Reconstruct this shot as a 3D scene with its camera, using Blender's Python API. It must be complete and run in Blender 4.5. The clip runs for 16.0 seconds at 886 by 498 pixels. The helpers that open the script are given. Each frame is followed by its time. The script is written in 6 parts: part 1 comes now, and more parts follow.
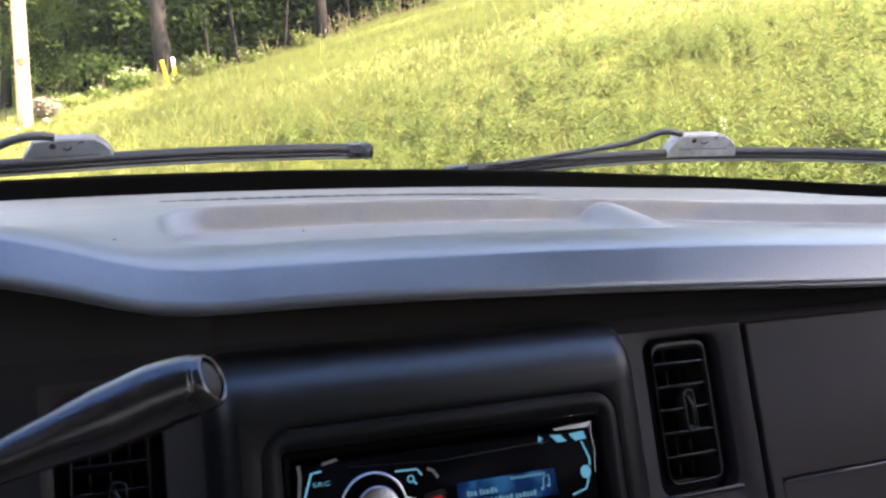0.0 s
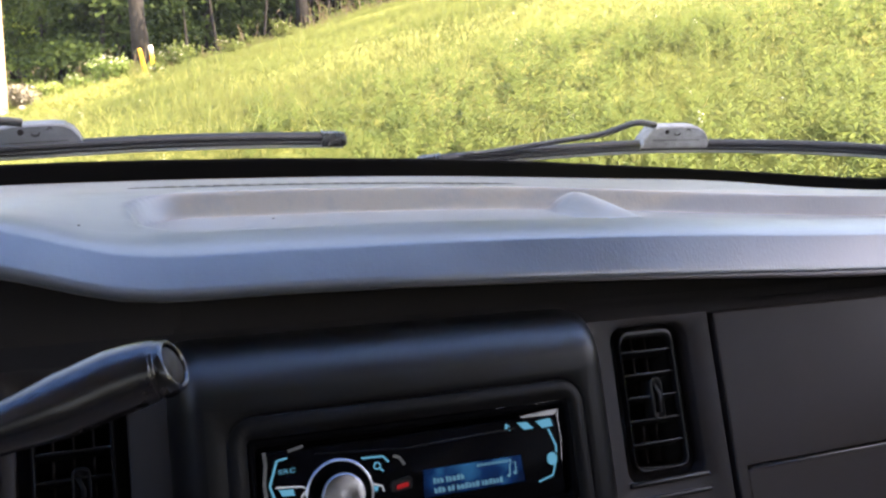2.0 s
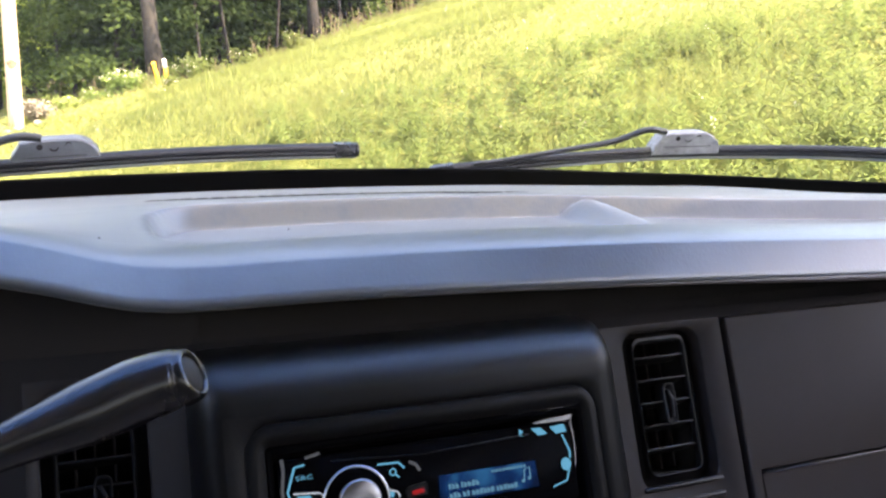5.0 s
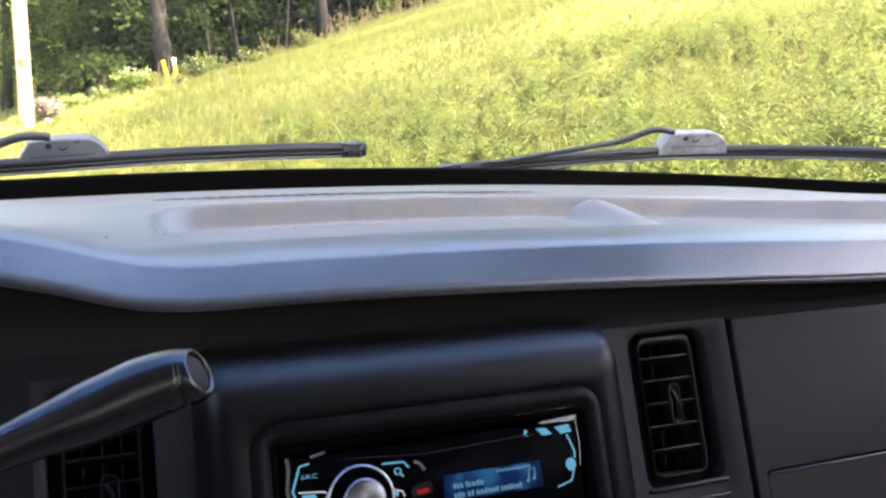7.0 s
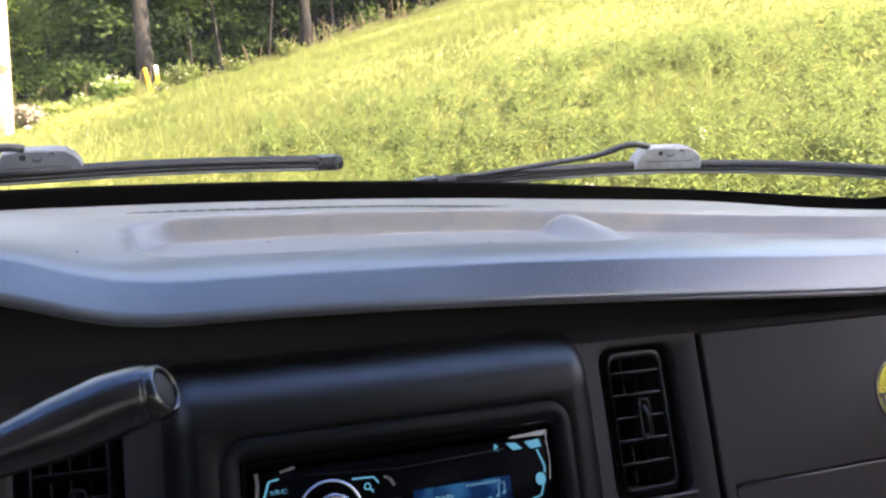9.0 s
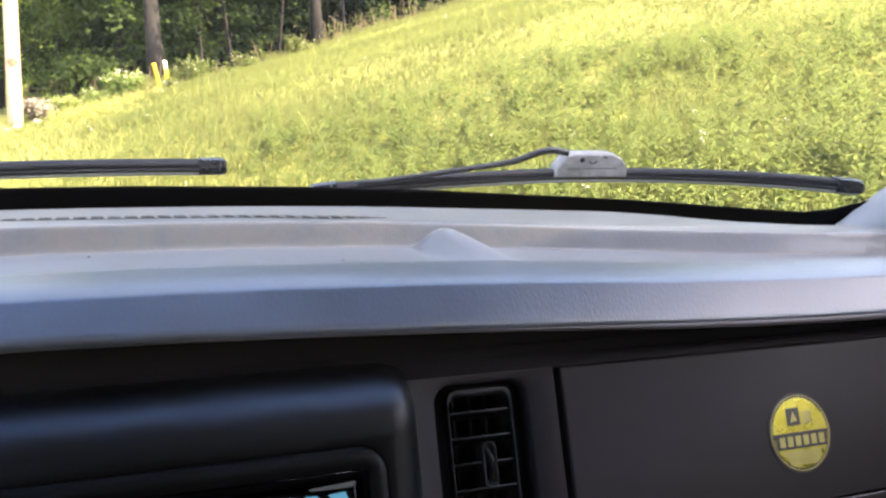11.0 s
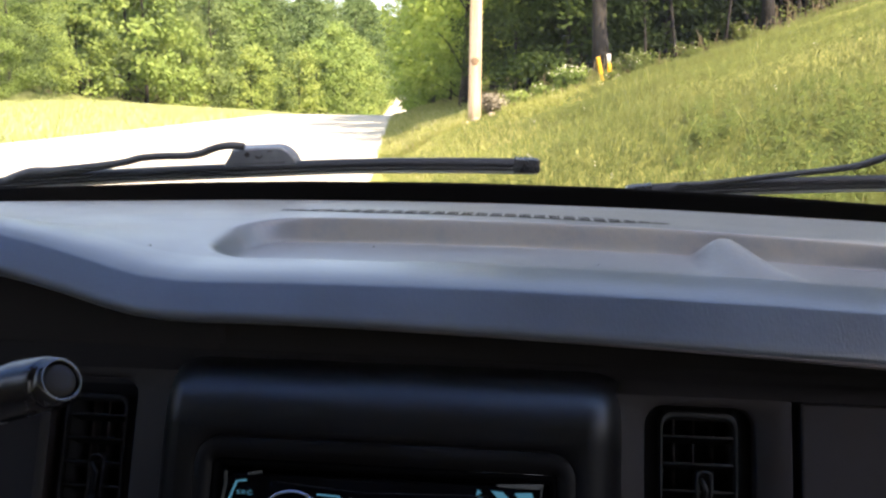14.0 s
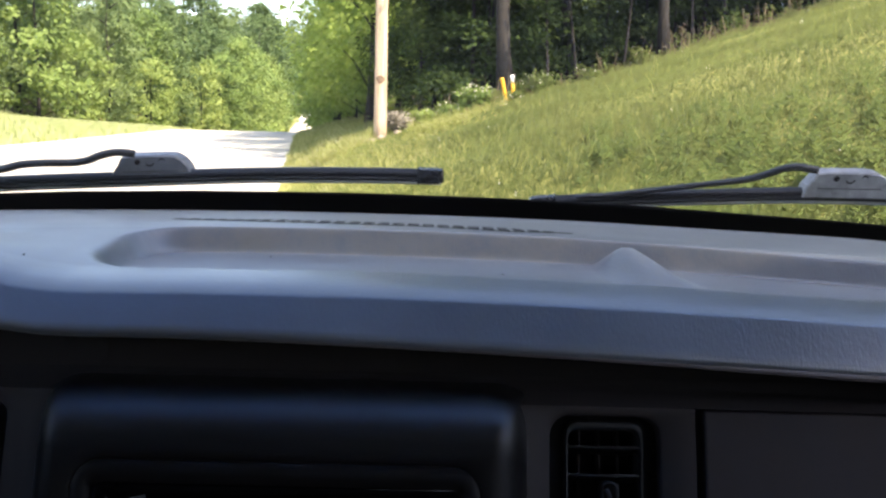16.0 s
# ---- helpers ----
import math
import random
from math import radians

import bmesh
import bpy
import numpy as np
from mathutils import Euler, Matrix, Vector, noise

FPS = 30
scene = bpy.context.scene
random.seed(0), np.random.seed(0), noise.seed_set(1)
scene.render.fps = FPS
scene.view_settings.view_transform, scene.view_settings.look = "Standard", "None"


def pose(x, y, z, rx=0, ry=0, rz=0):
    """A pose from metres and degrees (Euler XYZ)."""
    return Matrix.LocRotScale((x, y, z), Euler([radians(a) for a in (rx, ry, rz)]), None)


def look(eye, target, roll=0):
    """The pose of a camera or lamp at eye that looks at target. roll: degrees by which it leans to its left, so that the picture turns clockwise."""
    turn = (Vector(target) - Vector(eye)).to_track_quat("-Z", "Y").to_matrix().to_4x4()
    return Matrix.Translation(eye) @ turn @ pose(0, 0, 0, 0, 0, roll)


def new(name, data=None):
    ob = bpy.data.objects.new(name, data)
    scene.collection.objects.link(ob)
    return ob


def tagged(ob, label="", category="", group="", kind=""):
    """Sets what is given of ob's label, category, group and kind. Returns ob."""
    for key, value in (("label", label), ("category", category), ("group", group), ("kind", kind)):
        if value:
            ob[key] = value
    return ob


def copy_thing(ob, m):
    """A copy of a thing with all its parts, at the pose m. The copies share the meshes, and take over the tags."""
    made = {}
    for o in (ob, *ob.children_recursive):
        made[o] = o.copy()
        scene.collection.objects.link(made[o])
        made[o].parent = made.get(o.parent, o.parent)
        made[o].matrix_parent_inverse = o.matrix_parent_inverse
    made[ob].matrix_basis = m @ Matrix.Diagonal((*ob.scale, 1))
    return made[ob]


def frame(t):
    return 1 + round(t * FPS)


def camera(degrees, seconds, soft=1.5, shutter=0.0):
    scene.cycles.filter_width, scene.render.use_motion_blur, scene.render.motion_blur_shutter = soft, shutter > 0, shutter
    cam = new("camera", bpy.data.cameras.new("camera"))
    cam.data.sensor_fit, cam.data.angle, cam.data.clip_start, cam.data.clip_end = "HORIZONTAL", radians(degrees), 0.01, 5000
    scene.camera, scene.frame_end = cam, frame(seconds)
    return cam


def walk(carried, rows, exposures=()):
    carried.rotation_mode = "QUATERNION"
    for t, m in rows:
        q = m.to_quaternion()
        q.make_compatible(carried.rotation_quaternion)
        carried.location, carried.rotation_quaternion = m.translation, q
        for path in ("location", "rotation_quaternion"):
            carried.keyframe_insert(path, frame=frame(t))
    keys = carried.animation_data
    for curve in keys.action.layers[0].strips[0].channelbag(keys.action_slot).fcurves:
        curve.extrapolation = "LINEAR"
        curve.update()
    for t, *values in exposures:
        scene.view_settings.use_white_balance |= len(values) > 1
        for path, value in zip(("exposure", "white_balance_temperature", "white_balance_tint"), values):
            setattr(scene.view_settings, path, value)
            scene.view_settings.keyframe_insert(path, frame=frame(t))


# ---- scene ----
cam = camera(53.3, 16.0, soft=2.5)
PATH = [
    (0, (-0.177, -0.423, 1.453), (0.559, 1.408, 1.125), 0.7),
    (0.5, (-0.176, -0.423, 1.454), (0.582, 1.399, 1.127), 0.8),
    (1, (-0.175, -0.425, 1.452), (0.596, 1.393, 1.132), 0.8),
    (1.5, (-0.173, -0.426, 1.451), (0.602, 1.388, 1.121), 1.0),
    (2, (-0.171, -0.426, 1.451), (0.606, 1.384, 1.105), 1.2),
    (2.5, (-0.173, -0.429, 1.452), (0.602, 1.383, 1.106), 1.0),
    (3, (-0.173, -0.43, 1.452), (0.597, 1.385, 1.111), 1.0),
    (3.5, (-0.174, -0.43, 1.452), (0.594, 1.386, 1.115), 1.0),
    (4, (-0.174, -0.432, 1.452), (0.588, 1.387, 1.124), 0.7),
    (6.5, (-0.172, -0.433, 1.452), (0.564, 1.397, 1.125), 0.5),
    (7, (-0.172, -0.434, 1.453), (0.56, 1.398, 1.123), 0.5),
    (7.5, (-0.17, -0.436, 1.456), (0.565, 1.395, 1.135), 0.5),
    (8, (-0.17, -0.437, 1.457), (0.571, 1.394, 1.144), 0.5),
    (8.5, (-0.168, -0.437, 1.455), (0.586, 1.389, 1.148), 0.7),
    (9, (-0.167, -0.439, 1.457), (0.602, 1.381, 1.149), 0.9),
    (9.5, (-0.165, -0.441, 1.457), (0.619, 1.373, 1.149), 1.0),
    (9.7, (-0.164, -0.441, 1.456), (0.624, 1.371, 1.146), 1.0),
    (11.8, (0.033, -0.407, 1.473), (0.637, 1.472, 1.152), 3.5),
    (12, (0.038, -0.413, 1.476), (0.517, 1.501, 1.152), 3.3),
    (12.5, (0.052, -0.425, 1.478), (0.211, 1.545, 1.173), 3.3),
    (13, (0.062, -0.427, 1.475), (0.129, 1.55, 1.182), 3.6),
    (13.5, (0.074, -0.436, 1.473), (0.012, 1.541, 1.173), 3.0),
    (13.9, (0.077, -0.44, 1.479), (-0.123, 1.513, 1.098), 0.8),
    (14, (0.076, -0.44, 1.474), (-0.127, 1.518, 1.124), 0.6),
    (14.5, (0.078, -0.439, 1.473), (-0.094, 1.536, 1.205), 1.4),
    (15, (0.077, -0.437, 1.469), (-0.032, 1.543, 1.21), 2.3),
    (15.5, (0.083, -0.433, 1.466), (0.01, 1.548, 1.201), 2.5),
    (16, (0.078, -0.422, 1.465), (0.086, 1.555, 1.159), 1.5),
]
walk(cam, [(t, look(eye, target, roll)) for t, eye, target, roll in PATH],
     [(0, 3.2, 8600, 22), (2, 3.17, 8600, 22), (4, 3.40, 8500, 22), (9.7, 3.27, 8600, 22), (11.8, 2.95, 8600, 21), (12.5, 2.55, 8600, 20), (14, 2.36, 8500, 20), (15, 2.06, 8200, 20), (16, 2.10, 7450, 19)])

# ---------------------------------------------------------------- light
SUN_DIR = Vector((0.40, -0.40, 0.82)).normalized()
world = bpy.data.worlds.new("sky")
scene.world = world
world.use_nodes = True
wn = world.node_tree.nodes
sky = wn.new("ShaderNodeTexSky")
sky.sky_type, sky.sun_disc, sky.dust_density = "NISHITA", False, 1.0
sky.sun_elevation = math.asin(SUN_DIR.z)
sky.sun_rotation = math.atan2(SUN_DIR.x, SUN_DIR.y)
world.node_tree.links.new(sky.outputs[0], wn["Background"].inputs[0])
wn["Background"].inputs[1].default_value = 0.15
sun = new("sun", bpy.data.lights.new("sun", "SUN"))
sun.data.energy, sun.data.angle, sun.data.color = 3.2, radians(0.5), (1.0, 0.94, 0.84)
sun.matrix_world = look(SUN_DIR * 50, (0, 0, 0))


# ---------------------------------------------------------------- materials
def material(name, base, rough=0.6, metal=0.0, spec=0.5):
    m = bpy.data.materials.new(name)
    m.use_nodes = True
    b = m.node_tree.nodes["Principled BSDF"]
    b.inputs["Base Color"].default_value = (*base, 1)
    b.inputs["Roughness"].default_value = rough
    b.inputs["Metallic"].default_value = metal
    b.inputs["Specular IOR Level"].default_value = spec
    return m


def add(m, kind, **values):
    n = m.node_tree.nodes.new(kind)
    for k, v in values.items():
        n.inputs[k.replace("_", " ")].default_value = v
    return n


def join(m, a, ao, b, bi):
    m.node_tree.links.new(a.outputs[ao], b.inputs[bi])


def ramp(m, fac_node, fac_out, stops):
    r = m.node_tree.nodes.new("ShaderNodeValToRGB")
    el = r.color_ramp.elements
    while len(el) < len(stops):
        el.new(0.5)
    for e, (p, c) in zip(el, stops):
        e.position, e.color = p, (*c, 1)
    join(m, fac_node, fac_out, r, 0)
    return r


def coords(m):
    return add(m, "ShaderNodeTexCoord")


def grained(name, c1, c2, scale, rough, bump=0.2, bump_scale=None, bump_dist=0.001, spec=0.5, rough2=None, metal=0.0, voronoi=False):
    """A surface that varies between two colours at one scale and has fine relief at another."""
    m = material(name, c1, rough, metal, spec)
    b = m.node_tree.nodes["Principled BSDF"]
    tc = coords(m)
    n = add(m, "ShaderNodeTexNoise", Scale=scale, Detail=5.0, Roughness=0.6)
    join(m, tc, "Object", n, "Vector")
    r = ramp(m, n, 0, [(0.3, c1), (0.7, c2)])
    join(m, r, 0, b, "Base Color")
    if rough2 is not None:
        mr = add(m, "ShaderNodeMapRange", From_Min=0.35, From_Max=0.65, To_Min=rough, To_Max=rough2)
        join(m, n, 0, mr, 0)
        join(m, mr, 0, b, "Roughness")
    if bump:
        t = add(m, "ShaderNodeTexVoronoi", Scale=bump_scale) if voronoi else add(m, "ShaderNodeTexNoise", Scale=bump_scale or scale * 8, Detail=3.0)
        join(m, tc, "Object", t, "Vector")
        bp = add(m, "ShaderNodeBump", Strength=bump, Distance=bump_dist)
        join(m, t, 0, bp, "Height")
        join(m, bp, 0, b, "Normal")
    return m


VINYL = grained("dash_vinyl", (0.076, 0.086, 0.101), (0.097, 0.107, 0.123), 9, 0.28, 0.10, 420, 0.0003, 0.95, 0.37, voronoi=True)
# long upright creases beside the fine grain
vinyl_bump = [n for n in VINYL.node_tree.nodes if n.type == "BUMP"][0]
crease_map = add(VINYL, "ShaderNodeMapping", Scale=(640.0, 420.0, 150.0))
crease_noise = add(VINYL, "ShaderNodeTexNoise", Scale=1.0, Detail=2.0)
crease_bump = add(VINYL, "ShaderNodeBump", Strength=0.36, Distance=0.0008)
# the creases are worn into the passenger's half
crease_place = add(VINYL, "ShaderNodeSeparateXYZ")
crease_depth = add(VINYL, "ShaderNodeMapRange", From_Min=-0.10, From_Max=0.20, To_Min=0.03, To_Max=0.34)
join(VINYL, coords(VINYL), "Object", crease_place, 0)
join(VINYL, crease_place, 0, crease_depth, 0)
join(VINYL, crease_depth, 0, crease_bump, "Strength")
join(VINYL, coords(VINYL), "Object", crease_map, 0)
join(VINYL, crease_map, 0, crease_noise, "Vector")
join(VINYL, crease_noise, 0, crease_bump, "Height")
join(VINYL, vinyl_bump, 0, crease_bump, "Normal")
join(VINYL, crease_bump, 0, VINYL.node_tree.nodes["Principled BSDF"], "Normal")
# a warm pale film on the vinyl, mottled like dust, thickest in the tray
film_mix = VINYL.node_tree.nodes.new("ShaderNodeMix")
film_mix.data_type = "RGBA"
film_mix.inputs[7].default_value = (0.225, 0.197, 0.165, 1)
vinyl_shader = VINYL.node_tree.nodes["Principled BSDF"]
film_layer = add(VINYL, "ShaderNodeVertexColor")
film_layer.layer_name = "pale_film"
VINYL.node_tree.links.new(vinyl_shader.inputs["Base Color"].links[0].from_socket, film_mix.inputs[6])
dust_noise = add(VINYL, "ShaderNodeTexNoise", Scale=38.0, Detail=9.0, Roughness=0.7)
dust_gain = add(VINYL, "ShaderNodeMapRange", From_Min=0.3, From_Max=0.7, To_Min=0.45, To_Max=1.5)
film_amount = add(VINYL, "ShaderNodeMath")
film_amount.operation = "MULTIPLY"
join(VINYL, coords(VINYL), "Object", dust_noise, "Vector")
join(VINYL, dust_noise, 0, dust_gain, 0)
join(VINYL, film_layer, 0, film_amount, 0)
join(VINYL, dust_gain, 0, film_amount, 1)
join(VINYL, film_amount, 0, film_mix, 0)
join(VINYL, film_mix, 2, vinyl_shader, "Base Color")
film_dull = add(VINYL, "ShaderNodeMath")
film_dull.operation = "MULTIPLY_ADD"
film_dull.inputs[1].default_value = 0.5
join(VINYL, film_amount, 0, film_dull, 0)
VINYL.node_tree.links.new(vinyl_shader.inputs["Roughness"].links[0].from_socket, film_dull.inputs[2])
join(VINYL, film_dull, 0, vinyl_shader, "Roughness")
film_sheen = add(VINYL, "ShaderNodeMapRange", From_Min=0.0, From_Max=0.30, To_Min=0.13, To_Max=0.34)
join(VINYL, film_amount, 0, film_sheen, 0)
join(VINYL, film_sheen, 0, vinyl_shader, "Sheen Weight")
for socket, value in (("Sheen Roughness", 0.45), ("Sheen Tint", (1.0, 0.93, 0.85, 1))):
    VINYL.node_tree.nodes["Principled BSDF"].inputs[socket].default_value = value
PANEL = grained("panel_plastic", (0.0085, 0.0064, 0.0061), (0.0225, 0.0172, 0.0164), 5, 0.50, 0.10, 800, 0.0003, 0.24, 0.70, voronoi=True)
BEZEL = grained("bezel_plastic", (0.0050, 0.0045, 0.0046), (0.0072, 0.0066, 0.0067), 14, 0.40, 0.12, 900, 0.0003, 0.52, 0.48)
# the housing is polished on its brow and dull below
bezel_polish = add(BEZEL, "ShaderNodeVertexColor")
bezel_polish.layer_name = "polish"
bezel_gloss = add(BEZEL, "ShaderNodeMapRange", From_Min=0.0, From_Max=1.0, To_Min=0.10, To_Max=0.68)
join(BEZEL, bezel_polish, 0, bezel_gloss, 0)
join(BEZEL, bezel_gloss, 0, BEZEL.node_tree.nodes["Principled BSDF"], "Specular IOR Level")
BLACK = grained("black_plastic", (0.008, 0.0075, 0.0075), (0.012, 0.011, 0.011), 20, 0.5, 0.1, 600, 0.0003, 0.10)
SLAT = grained("vent_plastic", (0.007, 0.0066, 0.0066), (0.011, 0.0104, 0.0104), 20, 0.42, 0.1, 700, 0.0003, 0.30, 0.50)
VOID = material("dark_cavity", (0.031, 0.027, 0.0265), 0.9, 0, 0.1)
FRIT_AND_SHADE = material("ceramic_and_shade_black", (0.004, 0.004, 0.005), 0.6, 0, 0.15)
RUBBER = grained("rubber", (0.015, 0.015, 0.016), (0.03, 0.03, 0.032), 60, 0.55, 0.2, 400, 0.0004)
# the backlight on the wiping edge is put into its pale colour
RUBBER_EDGE = grained("rubber_edge", (0.40, 0.40, 0.39), (0.55, 0.54, 0.52), 90, 0.5, 0.1, 300, 0.0003)
# right clamp: scuffs, and its bright reflection put into a paler grey
CLAMP_PALE = grained("scuffed_glare_plastic", (0.18, 0.175, 0.175), (0.42, 0.405, 0.405), 70, 0.42, 0.3, 240, 0.0006, 0.5, 0.6)
CLAMP = grained("grey_plastic", (0.105, 0.110, 0.122), (0.170, 0.175, 0.190), 55, 0.34, 0.2, 260, 0.0005, 0.6, 0.5)
SPOILER = grained("blade_spoiler", (0.008, 0.008, 0.009), (0.014, 0.014, 0.016), 40, 0.36, 0.15, 300, 0.0004, 0.28)
CAP = grained("cap_plastic", (0.012, 0.012, 0.013), (0.022, 0.022, 0.024), 60, 0.22, 0.15, 400, 0.0003, 0.7, 0.32)
ARM = grained("arm_paint", (0.02, 0.02, 0.021), (0.035, 0.035, 0.036), 70, 0.42, 0.2, 300, 0.0004)
BEAD = grained("bead_vinyl", (0.085, 0.072, 0.074), (0.120, 0.102, 0.104), 20, 0.45, 0.2, 500, 0.0003)
LEVER = grained("lever_plastic", (0.006, 0.0048, 0.005), (0.009, 0.0072, 0.0075), 30, 0.25, 0.05, 800, 0.0003, 0.75, 0.28)
CHROME = material("chrome", (0.50, 0.51, 0.53), 0.22, 1.0)
EDGE_GLINT = grained("edge_glint_plastic", (0.030, 0.026, 0.026), (0.060, 0.053, 0.052), 60, 0.36, 0.1, 700, 0.0003, 0.6, 0.45)
STEEL = material("brushed_metal", (0.10, 0.10, 0.10), 0.26, 1.0)
KNOB = material("turned_metal", (0.24, 0.23, 0.23), 0.26, 1.0)
KNOB.node_tree.nodes["Principled BSDF"].inputs["Anisotropic"].default_value = 0.9
radial = add(KNOB, "ShaderNodeTangent")
radial.direction_type, radial.axis = "RADIAL", "Y"
join(KNOB, radial, 0, KNOB.node_tree.nodes["Principled BSDF"], "Tangent")
GLOSS = material("gloss_black", (0.003, 0.003, 0.0035), 0.14, 0, 0.004)
TRIM = grained("pillar_trim", (0.30, 0.30, 0.31), (0.36, 0.36, 0.37), 10, 0.6, 0.2, 500, 0.0004)
LINER = grained("cab_lining", (0.235, 0.215, 0.200), (0.290, 0.268, 0.252), 8, 0.85, 0.2, 300, 0.0006)
PAINT = grained("truck_paint", (0.03, 0.035, 0.05), (0.035, 0.04, 0.055), 4, 0.3, 0)


def glowing(name, colour, strength):
    m = material(name, (0.004, 0.004, 0.006), 0.5, 0, 0.02)
    b = m.node_tree.nodes["Principled BSDF"]
    b.inputs["Emission Color"].default_value = (*colour, 1)
    b.inputs["Emission Strength"].default_value = strength
    return m


LED = glowing("lit_symbol", (0.085, 0.46, 0.80), 0.085)
LED_RED = glowing("lit_red_symbol", (0.7, 0.03, 0.04), 0.045)
LCD_TEXT = glowing("display_text", (0.12, 0.45, 0.80), 0.055)


def display_material():
    m = material("display", (0.002, 0.004, 0.014), 0.6, 0, 0.03)
    b = m.node_tree.nodes["Principled BSDF"]
    tc = coords(m)
    n = add(m, "ShaderNodeTexNoise", Scale=55.0, Detail=4.0)
    join(m, tc, "Object", n, "Vector")
    r = ramp(m, n, 0, [(0.42, (0.0, 0.010, 0.05)), (0.55, (0.0, 0.045, 0.21)), (0.68, (0.01, 0.20, 0.55))])
    join(m, r, 0, b, "Emission Color")
    b.inputs["Emission Strength"].default_value = 0.048
    return m


LCD = display_material()


def glass_material(name, tint, film=0.0):
    """Clear or tinted glass; film adds a veil of haze, the share of light it scatters."""
    m = bpy.data.materials.new(name)
    m.use_nodes = True
    nt = m.node_tree
    nt.nodes.remove(nt.nodes["Principled BSDF"])
    tr, gl, mix = (nt.nodes.new(k) for k in ("ShaderNodeBsdfTransparent", "ShaderNodeBsdfGlossy", "ShaderNodeMixShader"))
    tr.inputs[0].default_value = (*tint, 1)
    gl.inputs["Roughness"].default_value = 0.02
    mix.inputs[0].default_value = 0.02
    join(m, tr, 0, mix, 1)
    join(m, gl, 0, mix, 2)
    if film:
        pale_film, over, noise = (nt.nodes.new(k) for k in ("ShaderNodeBsdfTranslucent", "ShaderNodeMixShader", "ShaderNodeTexNoise"))
        noise.inputs["Scale"].default_value, noise.inputs["Detail"].default_value = 5.0, 4.0
        join(m, coords(m), "Object", noise, "Vector")
        join(m, ramp(m, noise, 0, [(0.3, (film * 0.7,) * 3), (0.7, (film * 1.3,) * 3)]), 0, over, 0)
        join(m, mix, 0, over, 1)
        join(m, pale_film, 0, over, 2)
        mix = over
    join(m, mix, 0, nt.nodes["Material Output"], 0)
    return m


GLASS = glass_material("windshield_glass", (0.97, 0.985, 0.975), 0.003)
BLUE_FILTER = glass_material("blue_tinted_glass", (0.56, 0.76, 1.0))
DIMMING_GLASS = glass_material("dark_tinted_glass", (0.42, 0.42, 0.415))


def leafy(name, stops, translucent=0.35, rough=0.75, patches=0.0, single=0.62, level=0.0):
    """Leaves and blades: a colour for each, with light passing through."""
    m = material(name, stops[0][1], rough, 0, 0.12)
    nt = m.node_tree
    b = nt.nodes["Principled BSDF"]
    geo = add(m, "ShaderNodeNewGeometry")
    oi = add(m, "ShaderNodeObjectInfo")
    mixv = add(m, "ShaderNodeMath")
    mixv.operation = "MULTIPLY_ADD"
    join(m, geo, "Random Per Island", mixv, 0)
    mixv.inputs[1].default_value = single
    off = add(m, "ShaderNodeMath")
    off.operation = "MULTIPLY"
    join(m, oi, "Random", off, 0)
    off.inputs[1].default_value = 0.38 if single > 0.5 else 0.5
    join(m, off, 0, mixv, 2)
    if patches:
        tc = coords(m)
        fac = None
        for size, amount in ((0.8, 0.6 * patches), (4.5, 0.4 * patches)) + (((11.0, 0.35),) if single < 0.5 else ()):
            n = add(m, "ShaderNodeTexNoise", Scale=size, Detail=3.0)
            join(m, tc, "Object", n, "Vector")
            g = add(m, "ShaderNodeMapRange", From_Min=0.3, From_Max=0.7, To_Min=-amount / 2, To_Max=amount / 2)
            join(m, n, 0, g, 0)
            a = add(m, "ShaderNodeMath")
            join(m, mixv if fac is None else fac, 0, a, 0)
            join(m, g, 0, a, 1)
            fac = a
        mixv = fac
    r = ramp(m, mixv, 0, stops)
    join(m, r, 0, b, "Base Color")
    tl = add(m, "ShaderNodeBsdfTranslucent")
    join(m, r, 0, tl, 0)
    if level:
        # blades in a dense stand are lit like the stand's surface, not each like a lone card
        own = add(m, "ShaderNodeVectorMath")
        own.operation = "MULTIPLY_ADD"
        join(m, geo, "Normal", own, 0)
        own.inputs[1].default_value = (1 - level,) * 3
        own.inputs[2].default_value = (0, 0, level)
        unit = add(m, "ShaderNodeVectorMath")
        unit.operation = "NORMALIZE"
        join(m, own, 0, unit, 0)
        join(m, unit, 0, b, "Normal")
    mix = add(m, "ShaderNodeMixShader")
    mix.inputs[0].default_value = translucent
    join(m, b, 0, mix, 1)
    join(m, tl, 0, mix, 2)
    join(m, mix, 0, nt.nodes["Material Output"], 0)
    return m


# the sun and shade of each wood are put into these leaf tones
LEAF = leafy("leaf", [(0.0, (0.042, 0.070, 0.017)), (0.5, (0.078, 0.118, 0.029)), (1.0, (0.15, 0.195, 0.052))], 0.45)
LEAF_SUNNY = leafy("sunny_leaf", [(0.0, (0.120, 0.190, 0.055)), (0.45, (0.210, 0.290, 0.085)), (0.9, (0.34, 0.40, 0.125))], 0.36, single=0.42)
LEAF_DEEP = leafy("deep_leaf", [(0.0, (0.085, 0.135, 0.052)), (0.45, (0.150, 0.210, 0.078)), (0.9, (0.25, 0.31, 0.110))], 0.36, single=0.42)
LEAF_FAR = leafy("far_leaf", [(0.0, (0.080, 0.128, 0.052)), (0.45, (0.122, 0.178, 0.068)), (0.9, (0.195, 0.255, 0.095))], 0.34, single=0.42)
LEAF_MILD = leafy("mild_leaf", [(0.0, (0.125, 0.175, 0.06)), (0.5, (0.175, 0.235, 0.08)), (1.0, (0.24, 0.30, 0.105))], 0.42)
